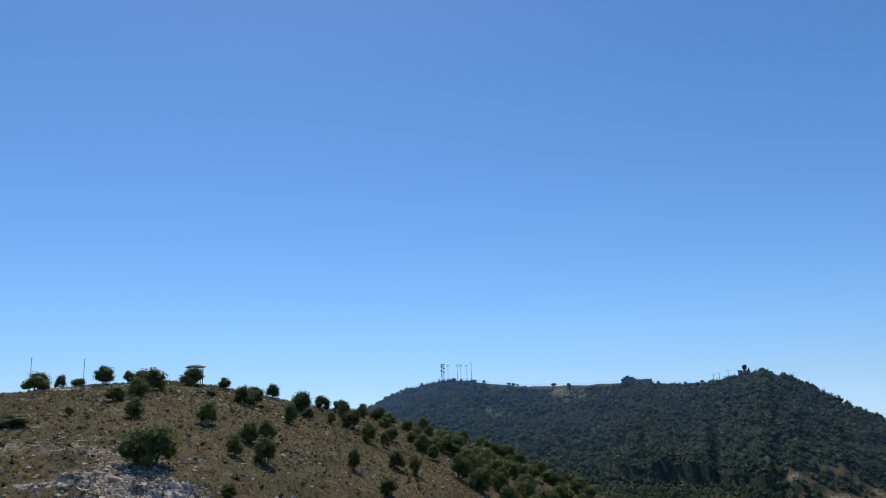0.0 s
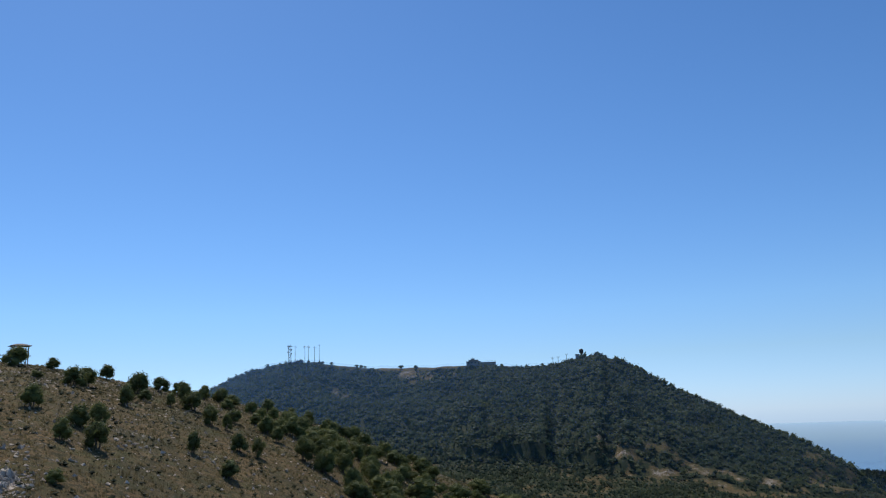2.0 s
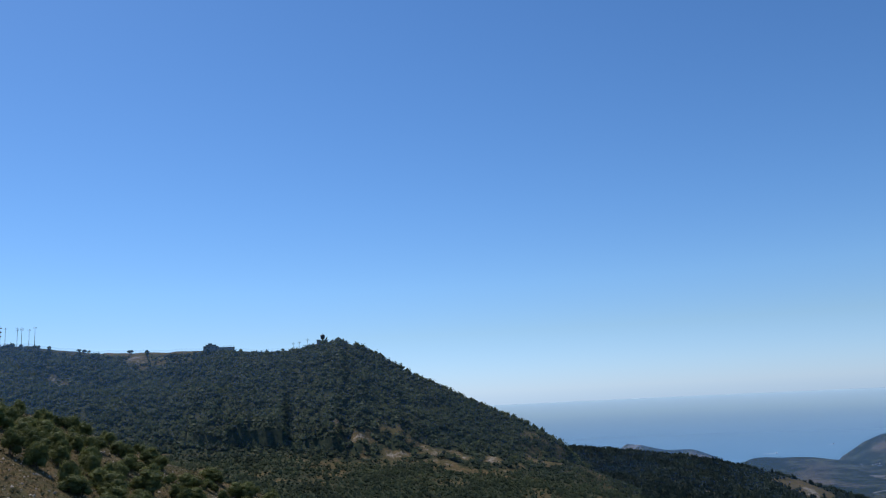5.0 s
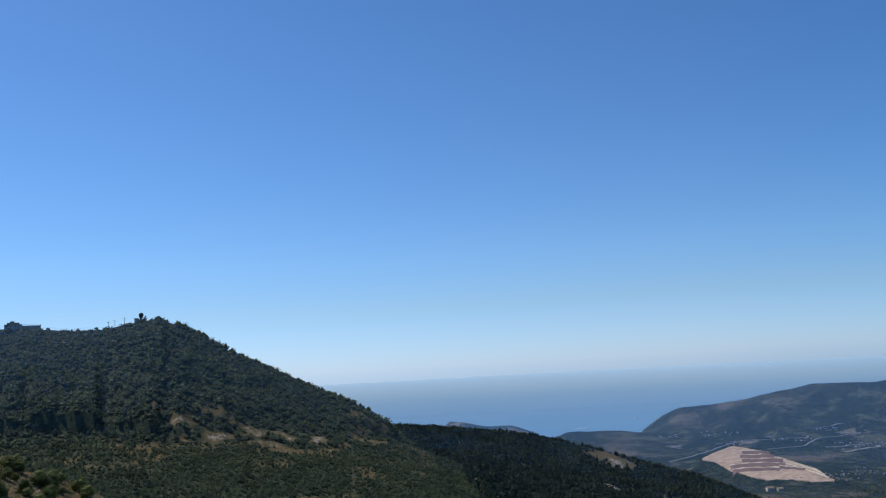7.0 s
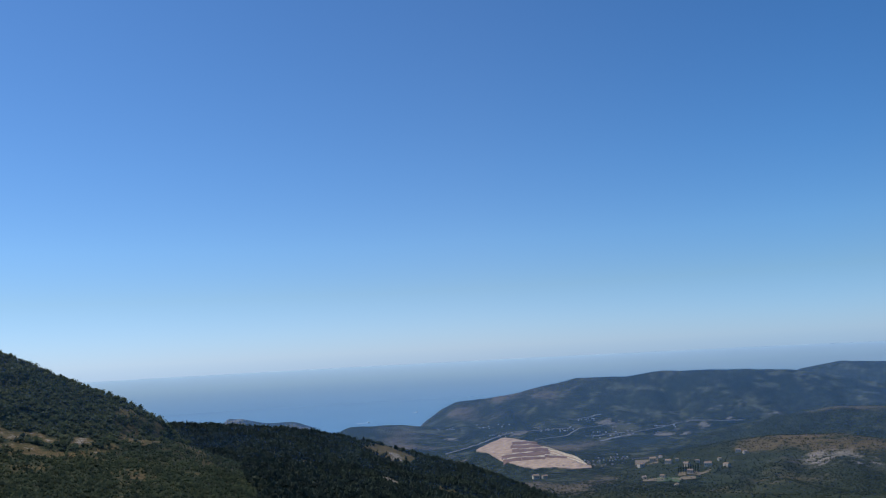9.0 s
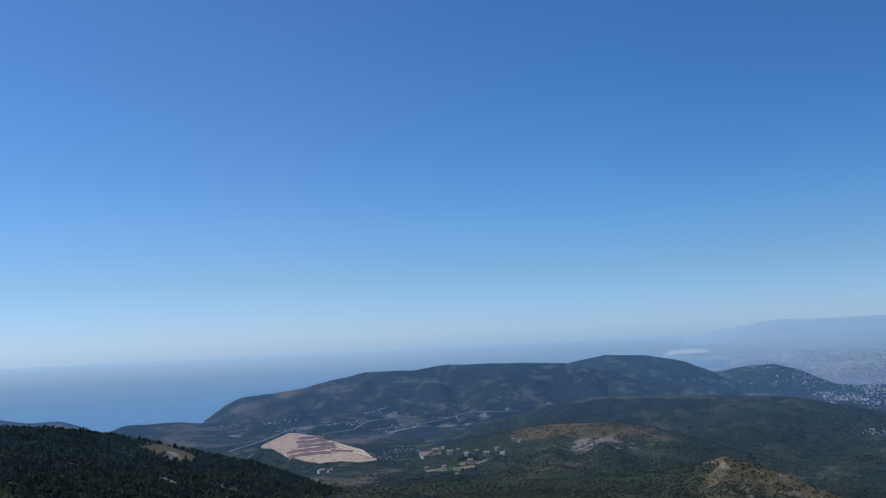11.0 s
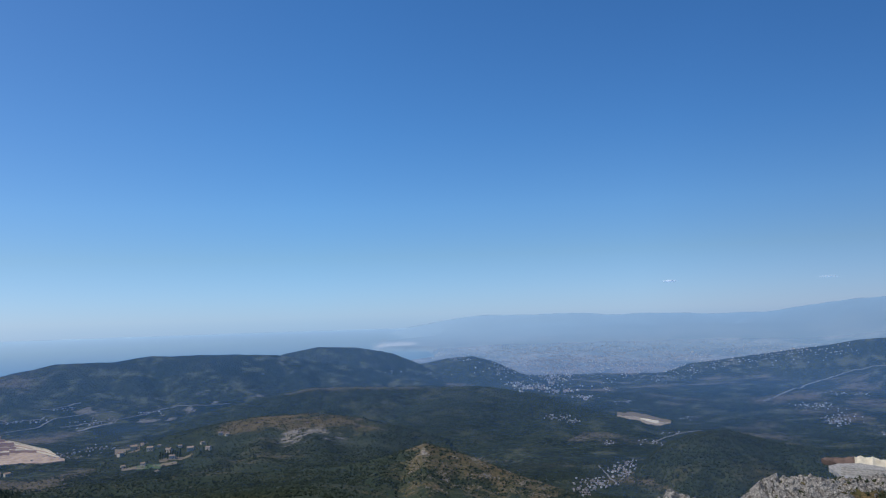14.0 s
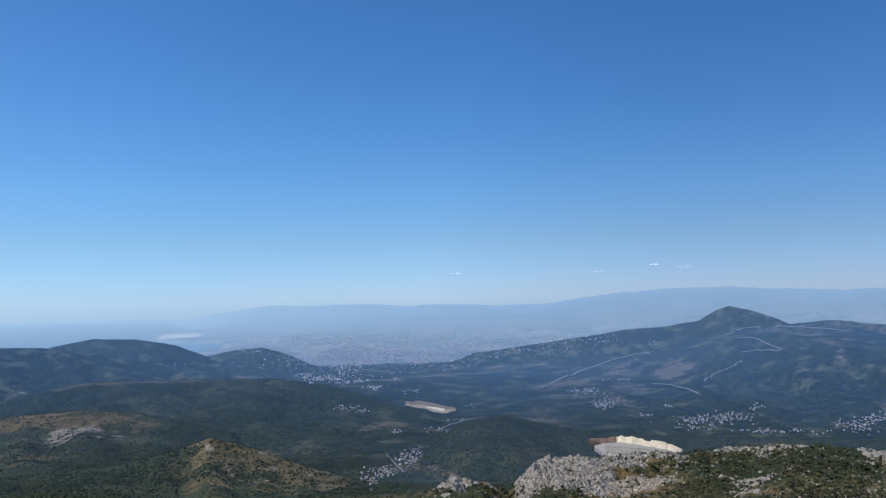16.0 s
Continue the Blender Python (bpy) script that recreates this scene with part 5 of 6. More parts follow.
# ---------------------------------------------------------------- lookout hut and posts on the near crest
def lookout(m):
    e = thing("lookout_hut", "small open wooden lookout with a shallow roof behind a tree", "hut", m)
    for i, (x, y) in enumerate(((-1.5, -1.3), (1.5, -1.3), (1.5, 1.3), (-1.5, 1.3))):
        part("post", rod(bmesh.new(), (x, y, -0.4), (x, y, 4.3), 0.11, 0.09), PLANK, e)
    part("platform", box(bmesh.new(), 0, 0, 2.2, 3.4, 3.0, 0.16), PLANK, e)
    for x, y, sx, sy in ((0, -1.4, 3.2, 0.08), (0, 1.4, 3.2, 0.08), (-1.6, 0, 0.08, 2.8), (1.6, 0, 0.08, 2.8)):
        part("railing", box(bmesh.new(), x, y, 3.1, sx, sy, 0.14), PLANK, e)
    part("roof", box(bmesh.new(), 0, 0, 4.3, 4.3, 3.8, 0.5, 0, 0.3), PLANK, e, "shallow grey hipped roof")
    return e


lookout(at(-17.05, 172, -0.2, 10, 0.86))
for az, tall in ((-26.95, 6.0), (-23.9, 5.0)):
    e = thing("metal_post", "thin grey metal pole on the hill's skyline", "pole", at(az, 166))
    part("shaft", rod(bmesh.new(), (0, 0, -0.5), (0, 0, tall), 0.06, 0.04), STEEL, e)
    part("cap", rod(bmesh.new(), (0, 0, tall), (0, 0, tall + 0.15), 0.09, 0.09), STEEL, e)


# ---------------------------------------------------------------- masts, fort and radar on the long hill
def lattice_tower(m, tall, wide):
    e = thing("lattice_tower", "dark steel lattice tower carrying drum aerials", "tower", m)
    feet = ((-1, -1), (1, -1), (1, 1), (-1, 1))
    for x, y in feet:
        part("leg", rod(bmesh.new(), (x * wide, y * wide, -1), (x * wide * 0.55, y * wide * 0.55, tall), 0.22, 0.16, 5), DARK, e)
    for k in range(7):
        z0, z1 = tall * k / 7, tall * (k + 1) / 7
        w0, w1 = wide * (1 - 0.45 * k / 7), wide * (1 - 0.45 * (k + 1) / 7)
        bm = bmesh.new()
        for (ax, ay), (bx, by) in zip(feet, feet[1:] + feet[:1]):
            rod(bm, (ax * w0, ay * w0, z0), (bx * w1, by * w1, z1), 0.1, 0.1, 4)
            rod(bm, (bx * w0, by * w0, z0), (ax * w1, ay * w1, z1), 0.1, 0.1, 4)
        part("bracing", bm, DARK, e)
    part("platform", box(bmesh.new(), 0, 0, tall - 0.6, 3.2 * wide, 2.2 * wide, 0.5), DARK, e)
    for x, z in ((2.0, tall - 5), (-1.9, tall - 8), (1.9, tall - 10), (-1.6, tall - 3)):
        drum = part("drum_aerial", rod(bmesh.new(), (x, -0.6, z), (x, 0.5, z), 1.0, 0.9, 12), STEEL, e, "round drum aerial")
        part("bracket", rod(bmesh.new(), (x, 0.3, z), (x * 0.6, 0.3, z), 0.12, 0.12, 5), DARK, drum)
    for x in (-1, 0.4, 1.2):
        part("whip", rod(bmesh.new(), (x, 0, tall), (x, 0, tall + 2.6), 0.09, 0.05, 5), STEEL, e)
    return e


def mast(m, tall, arms):
    e = thing("radio_mast", "slender grey steel radio mast on the hilltop", "mast", m, "masts of the long hill")
    part("shaft", rod(bmesh.new(), (0, 0, -1), (0, 0, tall), 0.30, 0.15, 6), STEEL, e)
    for k in range(arms):
        z = tall - 1.6 - 1.5 * k
        part("cross_arm", rod(bmesh.new(), (-1.5, 0, z), (1.5, 0, z), 0.12, 0.12, 5), STEEL, e)
        for x in (-1.4, 1.4):
            part("dipole", rod(bmesh.new(), (x, 0, z - 0.8), (x, 0, z + 0.8), 0.12, 0.12, 5), STEEL, e)
    part("base_block", box(bmesh.new(), 0, 0, -0.8, 1.6, 1.6, 1.2), CONCRETE, e)
    return e


lattice_tower(at(-0.27, 1046), 22.5, 2.0)
for az, tall, arms in ((0.10, 23.0, 1), (0.76, 22.5, 2), (1.00, 22.0, 2), (1.42, 20.0, 1), (1.74, 23.0, 1)):
    mast(at(az, 1040), tall, arms)
for az, tall in ((17.95, 9.5), (18.32, 9.0), (18.9, 9.5)):
    mast(at(az, 962), tall, 1)


def radar(m):
    e = thing("radar_tower", "dark radar tower with a bulging head on the summit", "tower", m)
    part("shaft", rod(bmesh.new(), (0, 0, -1), (0, 0, 7.5), 1.3, 1.2, 12), DARK, e)
    bm = bmesh.new()
    for a, b, r0, r1 in ((4.2, 5.4, 1.3, 2.4), (5.4, 8.6, 2.4, 2.5), (8.6, 9.6, 2.5, 1.4)):
        rod(bm, (0, 0, a), (0, 0, b), r0, r1, 14)
    part("radar_head", bm, DARK, e)
    part("annex", box(bmesh.new(), -4.6, 0, -1, 4.6, 5, 4.2), CONCRETE, e, "pale flat-roofed annex")
    part("parapet", box(bmesh.new(), -4.6, 0, 3.2, 5.4, 5.6, 0.5), CONCRETE, e)
    part("lightning_rod", rod(bmesh.new(), (0, 0, 9.5), (0, 0, 11.2), 0.12, 0.06, 5), STEEL, e)
    return e


radar(at(19.93, 957))


def fort(m):
    e = thing("hilltop_fort", "low stepped stone fort building on the ridge", "building", m)
    part("lower_block", box(bmesh.new(), 0, 0, -4, 17, 12, 5.8), CONCRETE, e)
    part("upper_block", box(bmesh.new(), 0, 0, 1.8, 12, 9, 1.9), CONCRETE, e)
    part("turret", box(bmesh.new(), -1, 0, 3.7, 4.5, 5, 1.6), CONCRETE, e)
    part("terrace", box(bmesh.new(), 17.5, 0, -4, 18, 9, 4.4), CONCRETE, e, "flat terrace wing")
    for x in (-6, -2, 2, 6):
        part("window", box(bmesh.new(), x, -6.02, -0.6, 1.4, 0.2, 1.3), GLASS, e)
    for x in (10, 14, 18, 22, 26):
        part("railing_post", rod(bmesh.new(), (x, -4.2, 0.4), (x, -4.2, 1.5), 0.12, 0.12, 5), STEEL, e)
    part("railing", box(bmesh.new(), 18, -4.2, 1.5, 17, 0.15, 0.15), STEEL, e)
    part("aerial", rod(bmesh.new(), (-1, 0, 5.3), (-1, 0, 7.2), 0.12, 0.08, 5), STEEL, e)
    return e


fort(at(12.45, 985, 3.7))
g = np.random.default_rng(77)
for k, az in enumerate((0.5, 1.0, 2.0, 2.6, 4.3, 4.6, 4.9, 7.4, 8.4, 14.4, 17.2, 21.0)):
    bush(az, float(np.interp(az, [0, 10, 20, 30], [1046, 998, 958, 886])), g.uniform(2.6, 4.2), g.uniform(1.3, 2.1), k, "dark green oak on the long hill's skyline", "tree")


# ---------------------------------------------------------------- quarries
def strip(name, low_edge, top_edge, near_r, far_r, material, parent, lift=0.0, rough=0.04, rows=7, label="", rag=0.0, lay=None):
    """A sheet of cut ground between two edges of (bearing, angle), running back from near_r to far_r."""
    az = np.linspace(max(low_edge[0][0], top_edge[0][0]), min(low_edge[-1][0], top_edge[-1][0]), 44)
    lo, hi = np.interp(az, *np.array(low_edge).T), np.interp(az, *np.array(top_edge).T)
    hi = hi + rag * fbm(az * 3 + 7, az, 1.0, 4, 3)
    lo = lo + 0.6 * rag * fbm(az * 3 + 31, az, 1.0, 4, 5)
    v = np.linspace(0, 1, rows)[:, None]
    el = lo + (hi - lo) * v + rough * fbm(az[None] * 4 + v * 9, v * 14 + az[None], 1.0, 3, len(name))
    if lay:
        r = np.interp(el, lay[:2], lay[2:])
        z = EYE + r * np.tan(np.radians(el)) + lift if near_r is None else land(az[None] + 0 * el, r)[0] + near_r + (far_r - near_r) * v
    else:
        r = near_r + (far_r - near_r) * v + 0 * el
        z = EYE + r * np.tan(np.radians(el)) + lift
    grid = np.stack([r * np.sin(np.radians(az)), r * np.cos(np.radians(az)) + 0 * el, z], -1)
    skirt = grid[:1] - (0, 0, 6)
    grid = np.concatenate([skirt, grid])
    i = np.arange(grid.shape[0] * len(az)).reshape(-1, len(az))
    f = np.stack([i[:-1, :-1], i[:-1, 1:], i[1:, 1:], i[1:, :-1]], -1).reshape(-1, 4)
    ob = new(name, mesh_from(name, grid.reshape(-1, 3), f, material))
    ob.parent = parent
    return tagged(ob, label)


Q_TOP = [(56.95, -7.02), (58.02, -6.59), (58.93, -6.29), (59.97, -6.48), (61.1, -6.83), (61.74, -7.12), (62.71, -7.45), (63.71, -7.85), (64.69, -8.45)]
Q_LOW = [(56.94, -7.12), (57.71, -7.28), (58.72, -7.85), (59.97, -8.31), (60.88, -8.46), (62.41, -8.47), (63.92, -8.59), (64.7, -8.6)]
Q_LAY = (-8.65, -6.29, 1430, 1790)
e = thing("quarry", "terraced open quarry of pinkish stone in the valley", "quarry")
strip("quarry_slope", Q_LOW, Q_TOP, 1.4, 1.4, TREAD, e, 0.0, 0.03, 24, rag=0.06, lay=Q_LAY)
# benches: bearings of both ends, then the angle of the rim at either end and the height of the face below it
for a0, a1, up0, up1, deep in ((59.45, 61.15, -6.72, -6.72, 0.15), (59.30, 60.55, -6.99, -7.00, 0.17), (60.45, 61.35, -6.93, -6.97, 0.16), (59.40, 60.00, -7.27, -7.27, 0.16), (59.90, 61.85, -7.30, -7.22, 0.17),
                               (58.65, 60.10, -7.62, -7.55, 0.16), (60.05, 61.95, -7.53, -7.50, 0.16), (58.75, 60.00, -7.86, -7.84, 0.13), (60.05, 61.60, -7.83, -7.80, 0.14), (61.6, 63.1, -7.72, -7.80, 0.08)):
    strip("bench_face", [(a0, up0 - deep), (a1, up1 - deep)], [(a0, up0), (a1, up1)], 1.9, 3.6, SHADED_FACE, e, 0.0, 0.012, 5, "red-brown bench face, darkened in colour for shade", 0.05, Q_LAY)
    strip("bench_floor", [(a0, up0 - 0.004), (a1, up1 - 0.004)], [(a0, up0 + 0.05), (a1, up1 + 0.05)], 3.8, 3.0, CREAM, e, 0.0, 0.008, 3, "pale bench floor", 0.04, Q_LAY)
for a0, e0, a1, e1 in ((61.5, -6.85, 64.0, -7.75), (61.6, -7.10, 64.2, -8.05), (62.0, -7.45, 64.4, -8.25)):
    strip("haul_ramp", [(a0, e0 - 0.05), (a1, e1 - 0.05)], [(a0, e0 + 0.0), (a1, e1 + 0.0)], 2.2, 2.2, CREAM, e, 0.0, 0.012, 3, "pale haul road", 0.05, Q_LAY)
e = thing("quarry", "fresh cream-white quarry cut beyond the crags", "quarry")
strip("quarry_floor", [(114.15, -10.22), (114.6, -10.5), (115.2, -11.0), (116.0, -11.4), (118.6, -11.35), (120.4, -11.3)], [(114.15, -10.12), (114.73, -9.95), (115.86, -9.88), (117.91, -10.13), (119.37, -10.43), (120.40, -10.70)], None, None, CREAM_GREY, e, 0.0, 0.015, 14, rag=0.05, lay=(-11.4, -9.9, 1052, 1180))
strip("cut_face", [(115.65, -9.92), (116.43, -9.97), (117.91, -10.17), (119.37, -10.47), (120.10, -10.63), (120.40, -10.73)], [(115.65, -9.45), (116.44, -9.55), (117.56, -9.68), (119.39, -9.97), (119.93, -10.25), (120.40, -10.66)], 1180, 1192, CREAM, e, 0.0, 0.06, 10, "cream-coloured freshly cut rock face", 0.22)
strip("spoil_slope", [(113.75, -9.72), (114.72, -9.98), (115.86, -9.93)], [(113.75, -9.64), (114.55, -9.6), (115.86, -9.45)], 1182, 1196, SPOIL, e, 0.0, 0.04, 6, "red-brown spoil bank", 0.14)
for el in (-10.15, -10.27, -10.4, -10.52):
    strip("haul_ramp", [(114.85, el - 0.03), (119.05, el - 0.2)], [(114.85, el), (119.05, el - 0.17)], None, None, CREAM_GREY, e, 0.5, 0.01, 3, lay=(-11.4, -9.9, 1048, 1176))
e = thing("quarry", "pale sand pit among the valley's trees", "quarry")
strip("pit_floor", [(101.2, -7.2), (102.2, -7.42), (103.3, -7.62), (104.0, -7.68), (104.7, -7.5)], [(101.2, -7.08), (102.2, -7.1), (103.3, -7.25), (104.0, -7.4), (104.7, -7.45)], 1.5, 1.5, SAND, e, 1.0, 0.02, rag=0.08, lay=(-7.68, -6.93, 1800, 1980))
strip("pit_wall", [(101.2, -7.1), (102.2, -7.12), (103.3, -7.27), (104.0, -7.42), (104.7, -7.46)], [(101.2, -7.0), (102.2, -6.93), (103.3, -6.95), (104.0, -7.1), (104.7, -7.35)], 1.6, 3.0, TERRACE, e, 1.0, 0.03, 5, "brown pit wall", 0.1, (-7.68, -6.93, 1800, 1980))
strip("pit_heap", [(102.7, -7.42), (103.9, -7.56)], [(102.7, -7.3), (103.9, -7.44)], 1.6, 4.0, CREAM, e, 1.5, 0.03, 5, "bright heap of cut stone", 0.06, (-7.68, -6.93, 1800, 1980))


# ---------------------------------------------------------------- roads
def road(label, stops, wide):
    """A road over the ground through stops of (bearing, angle), where the ground lies open."""
    stops = np.array(stops, float)
    t = np.linspace(0, len(stops) - 1, 14 * len(stops))
    az, el = np.interp(t, range(len(stops)), stops[:, 0]), np.interp(t, range(len(stops)), stops[:, 1])
    r = seen_at(az, el)
    ker = np.ones(7) / 7
    az[3:-3], r[3:-3] = np.convolve(az, ker, "valid"), np.convolve(r, ker, "valid")
    x, y, z = spot(az, r)
    z = z + 1.0
    d = np.stack([np.gradient(x), np.gradient(y)], 1)
    d /= np.maximum(np.linalg.norm(d, axis=1)[:, None], 0.01)
    o = np.stack([-d[:, 1], d[:, 0]], 1) * wide / 2
    left, right = np.stack([x + o[:, 0], y + o[:, 1], z], 1), np.stack([x - o[:, 0], y - o[:, 1], z], 1)
    v = np.stack([left, right, right - (0, 0, 2.5), left - (0, 0, 2.5)], 1)
    n = len(x)
    i = np.arange(n * 4).reshape(n, 4)
    f = np.concatenate([np.stack([i[:-1, k], i[1:, k], i[1:, (k + 1) % 4], i[:-1, (k + 1) % 4]], -1) for k in range(4)])
    return tagged(new("road", mesh_from("road", v.reshape(-1, 3), f, ASPHALT)), label, "road", kind="structure")


MOTORWAY = "pale motorway along the valley below the long hill"
road(MOTORWAY, [(54.8, -7.2), (56.4, -6.85), (58.2, -6.3), (59.5, -5.95), (61.5, -5.9), (63.5, -5.8)], 4.5)
road(MOTORWAY, [(61.0, -6.5), (63.2, -6.35), (64.0, -5.9), (66.0, -5.72), (67.5, -5.70)], 4.5)
road(MOTORWAY, [(67.4, -6.3), (69.8, -5.95), (71.0, -5.63), (74.7, -5.62)], 4)
road("slip road and yard beside the motorway", [(64.4, -6.4), (65.9, -6.38), (67.0, -6.25)], 6)
road("slip road and yard beside the motorway", [(65.4, -6.75), (66.7, -6.5), (67.4, -6.42)], 9)
road("winding hill road on the valley side", [(63.3, -5.25), (64.6, -5.22), (65.6, -5.0)], 6)
road("town road in the deep valley", [(99.75, -10.5), (100.2, -10.95), (100.55, -11.35), (100.9, -11.6)], 1.3)
road("pale valley road beside the cone hill", [(103.3, -9.1), (104.2, -8.7), (105.4, -8.35), (106.6, -8.2)], 3.2)
# no track here: a pale band laid along the crest for its sunlight
road("pale band added along the far hill's brown crest for its sunlit line", [(110.6, -6.3), (112.4, -5.5), (114.3, -4.85), (116.2, -4.3), (118.1, -3.95)], 6)
TRACK = "pale hillside track on the far ridge"
road(TRACK, [(118.1, -6.0), (119.4, -6.1), (120.55, -6.38), (121.25, -6.75)], 3)
road(TRACK, [(121.5, -5.85), (122.3, -5.3), (123.2, -4.95), (124.0, -4.5)], 3)
road(TRACK, [(123.9, -3.95), (125.1, -3.86), (126.5, -3.86)], 3)
road("pale zigzag track near the ridge top", [(123.5, -3.05), (124.8, -3.0), (125.3, -3.3), (126.4, -3.8)], 3)
road("pale zigzag track near the ridge top", [(123.6, -2.5), (126.1, -2.28), (128.5, -2.4), (130.4, -2.62)], 4)


# ---------------------------------------------------------------- houses
def house(m, sx, sy, sz, n):
    e = thing("house", "cream-walled farmhouse with a terracotta roof among trees", "house", m, "houses of the valley")
    part("wall", box(bmesh.new(), 0, 0, -1.5, sx, sy, sz + 1.5), PLASTER, e)
    part("roof", gable(bmesh.new(), 0, 0, sz, sx, sy, sz * 0.35), TILE, e)
    for k in range(3):
        part("window", box(bmesh.new(), (k - 1) * sx * 0.3, -sy / 2 - 0.02, sz * 0.4, sx * 0.1, 0.15, sz * 0.28), GLASS, e)
    part("door", box(bmesh.new(), sx * 0.15, -sy / 2 - 0.03, 0, sx * 0.09, 0.15, sz * 0.42), PLANK, e)
    part("chimney", box(bmesh.new(), sx * 0.3, 0.4, sz * 1.1, 0.8, 0.8, sz * 0.35), PLASTER, e)
    return e


g = np.random.default_rng(5)
# bearing, angle and size of each house
for k, (az, el, size) in enumerate([(60.9, -8.85, 1.5), (61.5, -8.85, 1.2), (68.75, -7.95, 1.5), (69.75, -8.1, 1.4), (70.9, -8.25, 1.3), (71.1, -8.75, 1.2), (72.25, -8.3, 1.5), (73.4, -8.3, 1.2),
                                    (69.3, -7.7, 1.0), (67.95, -8.3, 1.3), (68.1, -9.05, 0.9), (69.3, -9.0, 1.0), (74.2, -7.45, 1.1), (74.6, -7.47, 0.9), (70.15, -9.5, 0.7), (73.0, -8.0, 0.8), (71.6, -8.1, 0.9), (70.3, -7.95, 0.8)]):
    house(at(az, float(seen_at(az, el - 0.2)), 0.3, g.uniform(-40, 40)), 7 * size, 5 * size, 3.6 * size, k)


def patch(name, label, az0, az1, r0, r1, material):
    """A level garden plot cut into the slope, with a low edge."""
    az, r = np.meshgrid(np.linspace(az0, az1, 12), np.linspace(r0, r1, 8))
    x, y, z = spot(az, r)
    z = z + 0.5 + 0.15 * fbm(x, y, 8, 2, 3)
    v = np.stack([x, y, z], -1)
    v = np.concatenate([v[:1] - (0, 0, 1.4), v])
    i = np.arange(v.shape[0] * 12).reshape(-1, 12)
    f = np.stack([i[:-1, :-1], i[:-1, 1:], i[1:, 1:], i[1:, :-1]], -1).reshape(-1, 4)
    return tagged(new(name, mesh_from(name, v.reshape(-1, 3), f, material)), label, "garden", kind="structure")


def plot(name, label, az0, az1, el0, el1, material):
    far = seen_at(0.5 * (az0 + az1), np.array((el0, el1)) - 0.2)
    return patch(name, label, az0, az1, float(far[0]), float(max(far[1], far[0] + 12)), material)


plot("lawn", "small green lawn below the villas", 68.9, 70.4, -9.25, -9.0, LAWN)
plot("terrace_ground", "sandy terrace planted with cypresses", 70.3, 72.4, -8.85, -8.6, TERRACE)
plot("terrace_ground", "tan garden terrace below the villas", 69.9, 71.4, -9.15, -8.95, TERRACE)
plot("terrace_ground", "bare tan bank beside the villas", 67.6, 69.1, -8.15, -7.85, TERRACE)
plot("terrace_ground", "bare tan bank under the villas", 68.0, 69.4, -9.2, -9.05, TERRACE)


def cypress(m, n):
    e = thing("cypress", "slender dark green cypress on a sandy terrace", "tree", m, "cypresses of the villa")
    g2 = np.random.default_rng(n)
    bm = bmesh.new()
    for k in range(70):
        h_, a_ = g2.random() ** 0.8, g2.uniform(0, math.tau)
        w_ = 0.95 * math.sin(math.pi * min(0.98, h_ * 0.85 + 0.12)) ** 0.8
        c = Vector((w_ * math.cos(a_), w_ * math.sin(a_), 0.4 + 7.2 * h_))
        side = Vector((-math.sin(a_), math.cos(a_), 0)) * 0.35
        vs = [bm.verts.new(c - side), bm.verts.new(c + side), bm.verts.new(c + Vector((0.1 * math.cos(a_), 0.1 * math.sin(a_), 1.1)))]
        bm.faces.new(vs)
    rod(bm, (0, 0, 0.5), (0, 0, 7.4), 0.55, 0.12, 6)
    part("crown", bm, PINES, e)
    part("trunk", rod(bmesh.new(), (0, 0, -0.6), (0, 0, 1.0), 0.16, 0.13, 6), BARK, e)
    return e


HEDGE = [float(q) for q in seen_at(71.0, np.array((-9.0, -8.75)))]
first = cypress(at(70.35, HEDGE[0], 1.0), 1)
for row, r in enumerate(HEDGE):
    for k in range(9):
        if row or k:
            copy_thing(first, at(70.35 + 0.155 * k + 0.03 * row, r + 2 * (k % 3), 0.8, 40 * k, 0.8 + 0.06 * ((k * 5 + row) % 6)))


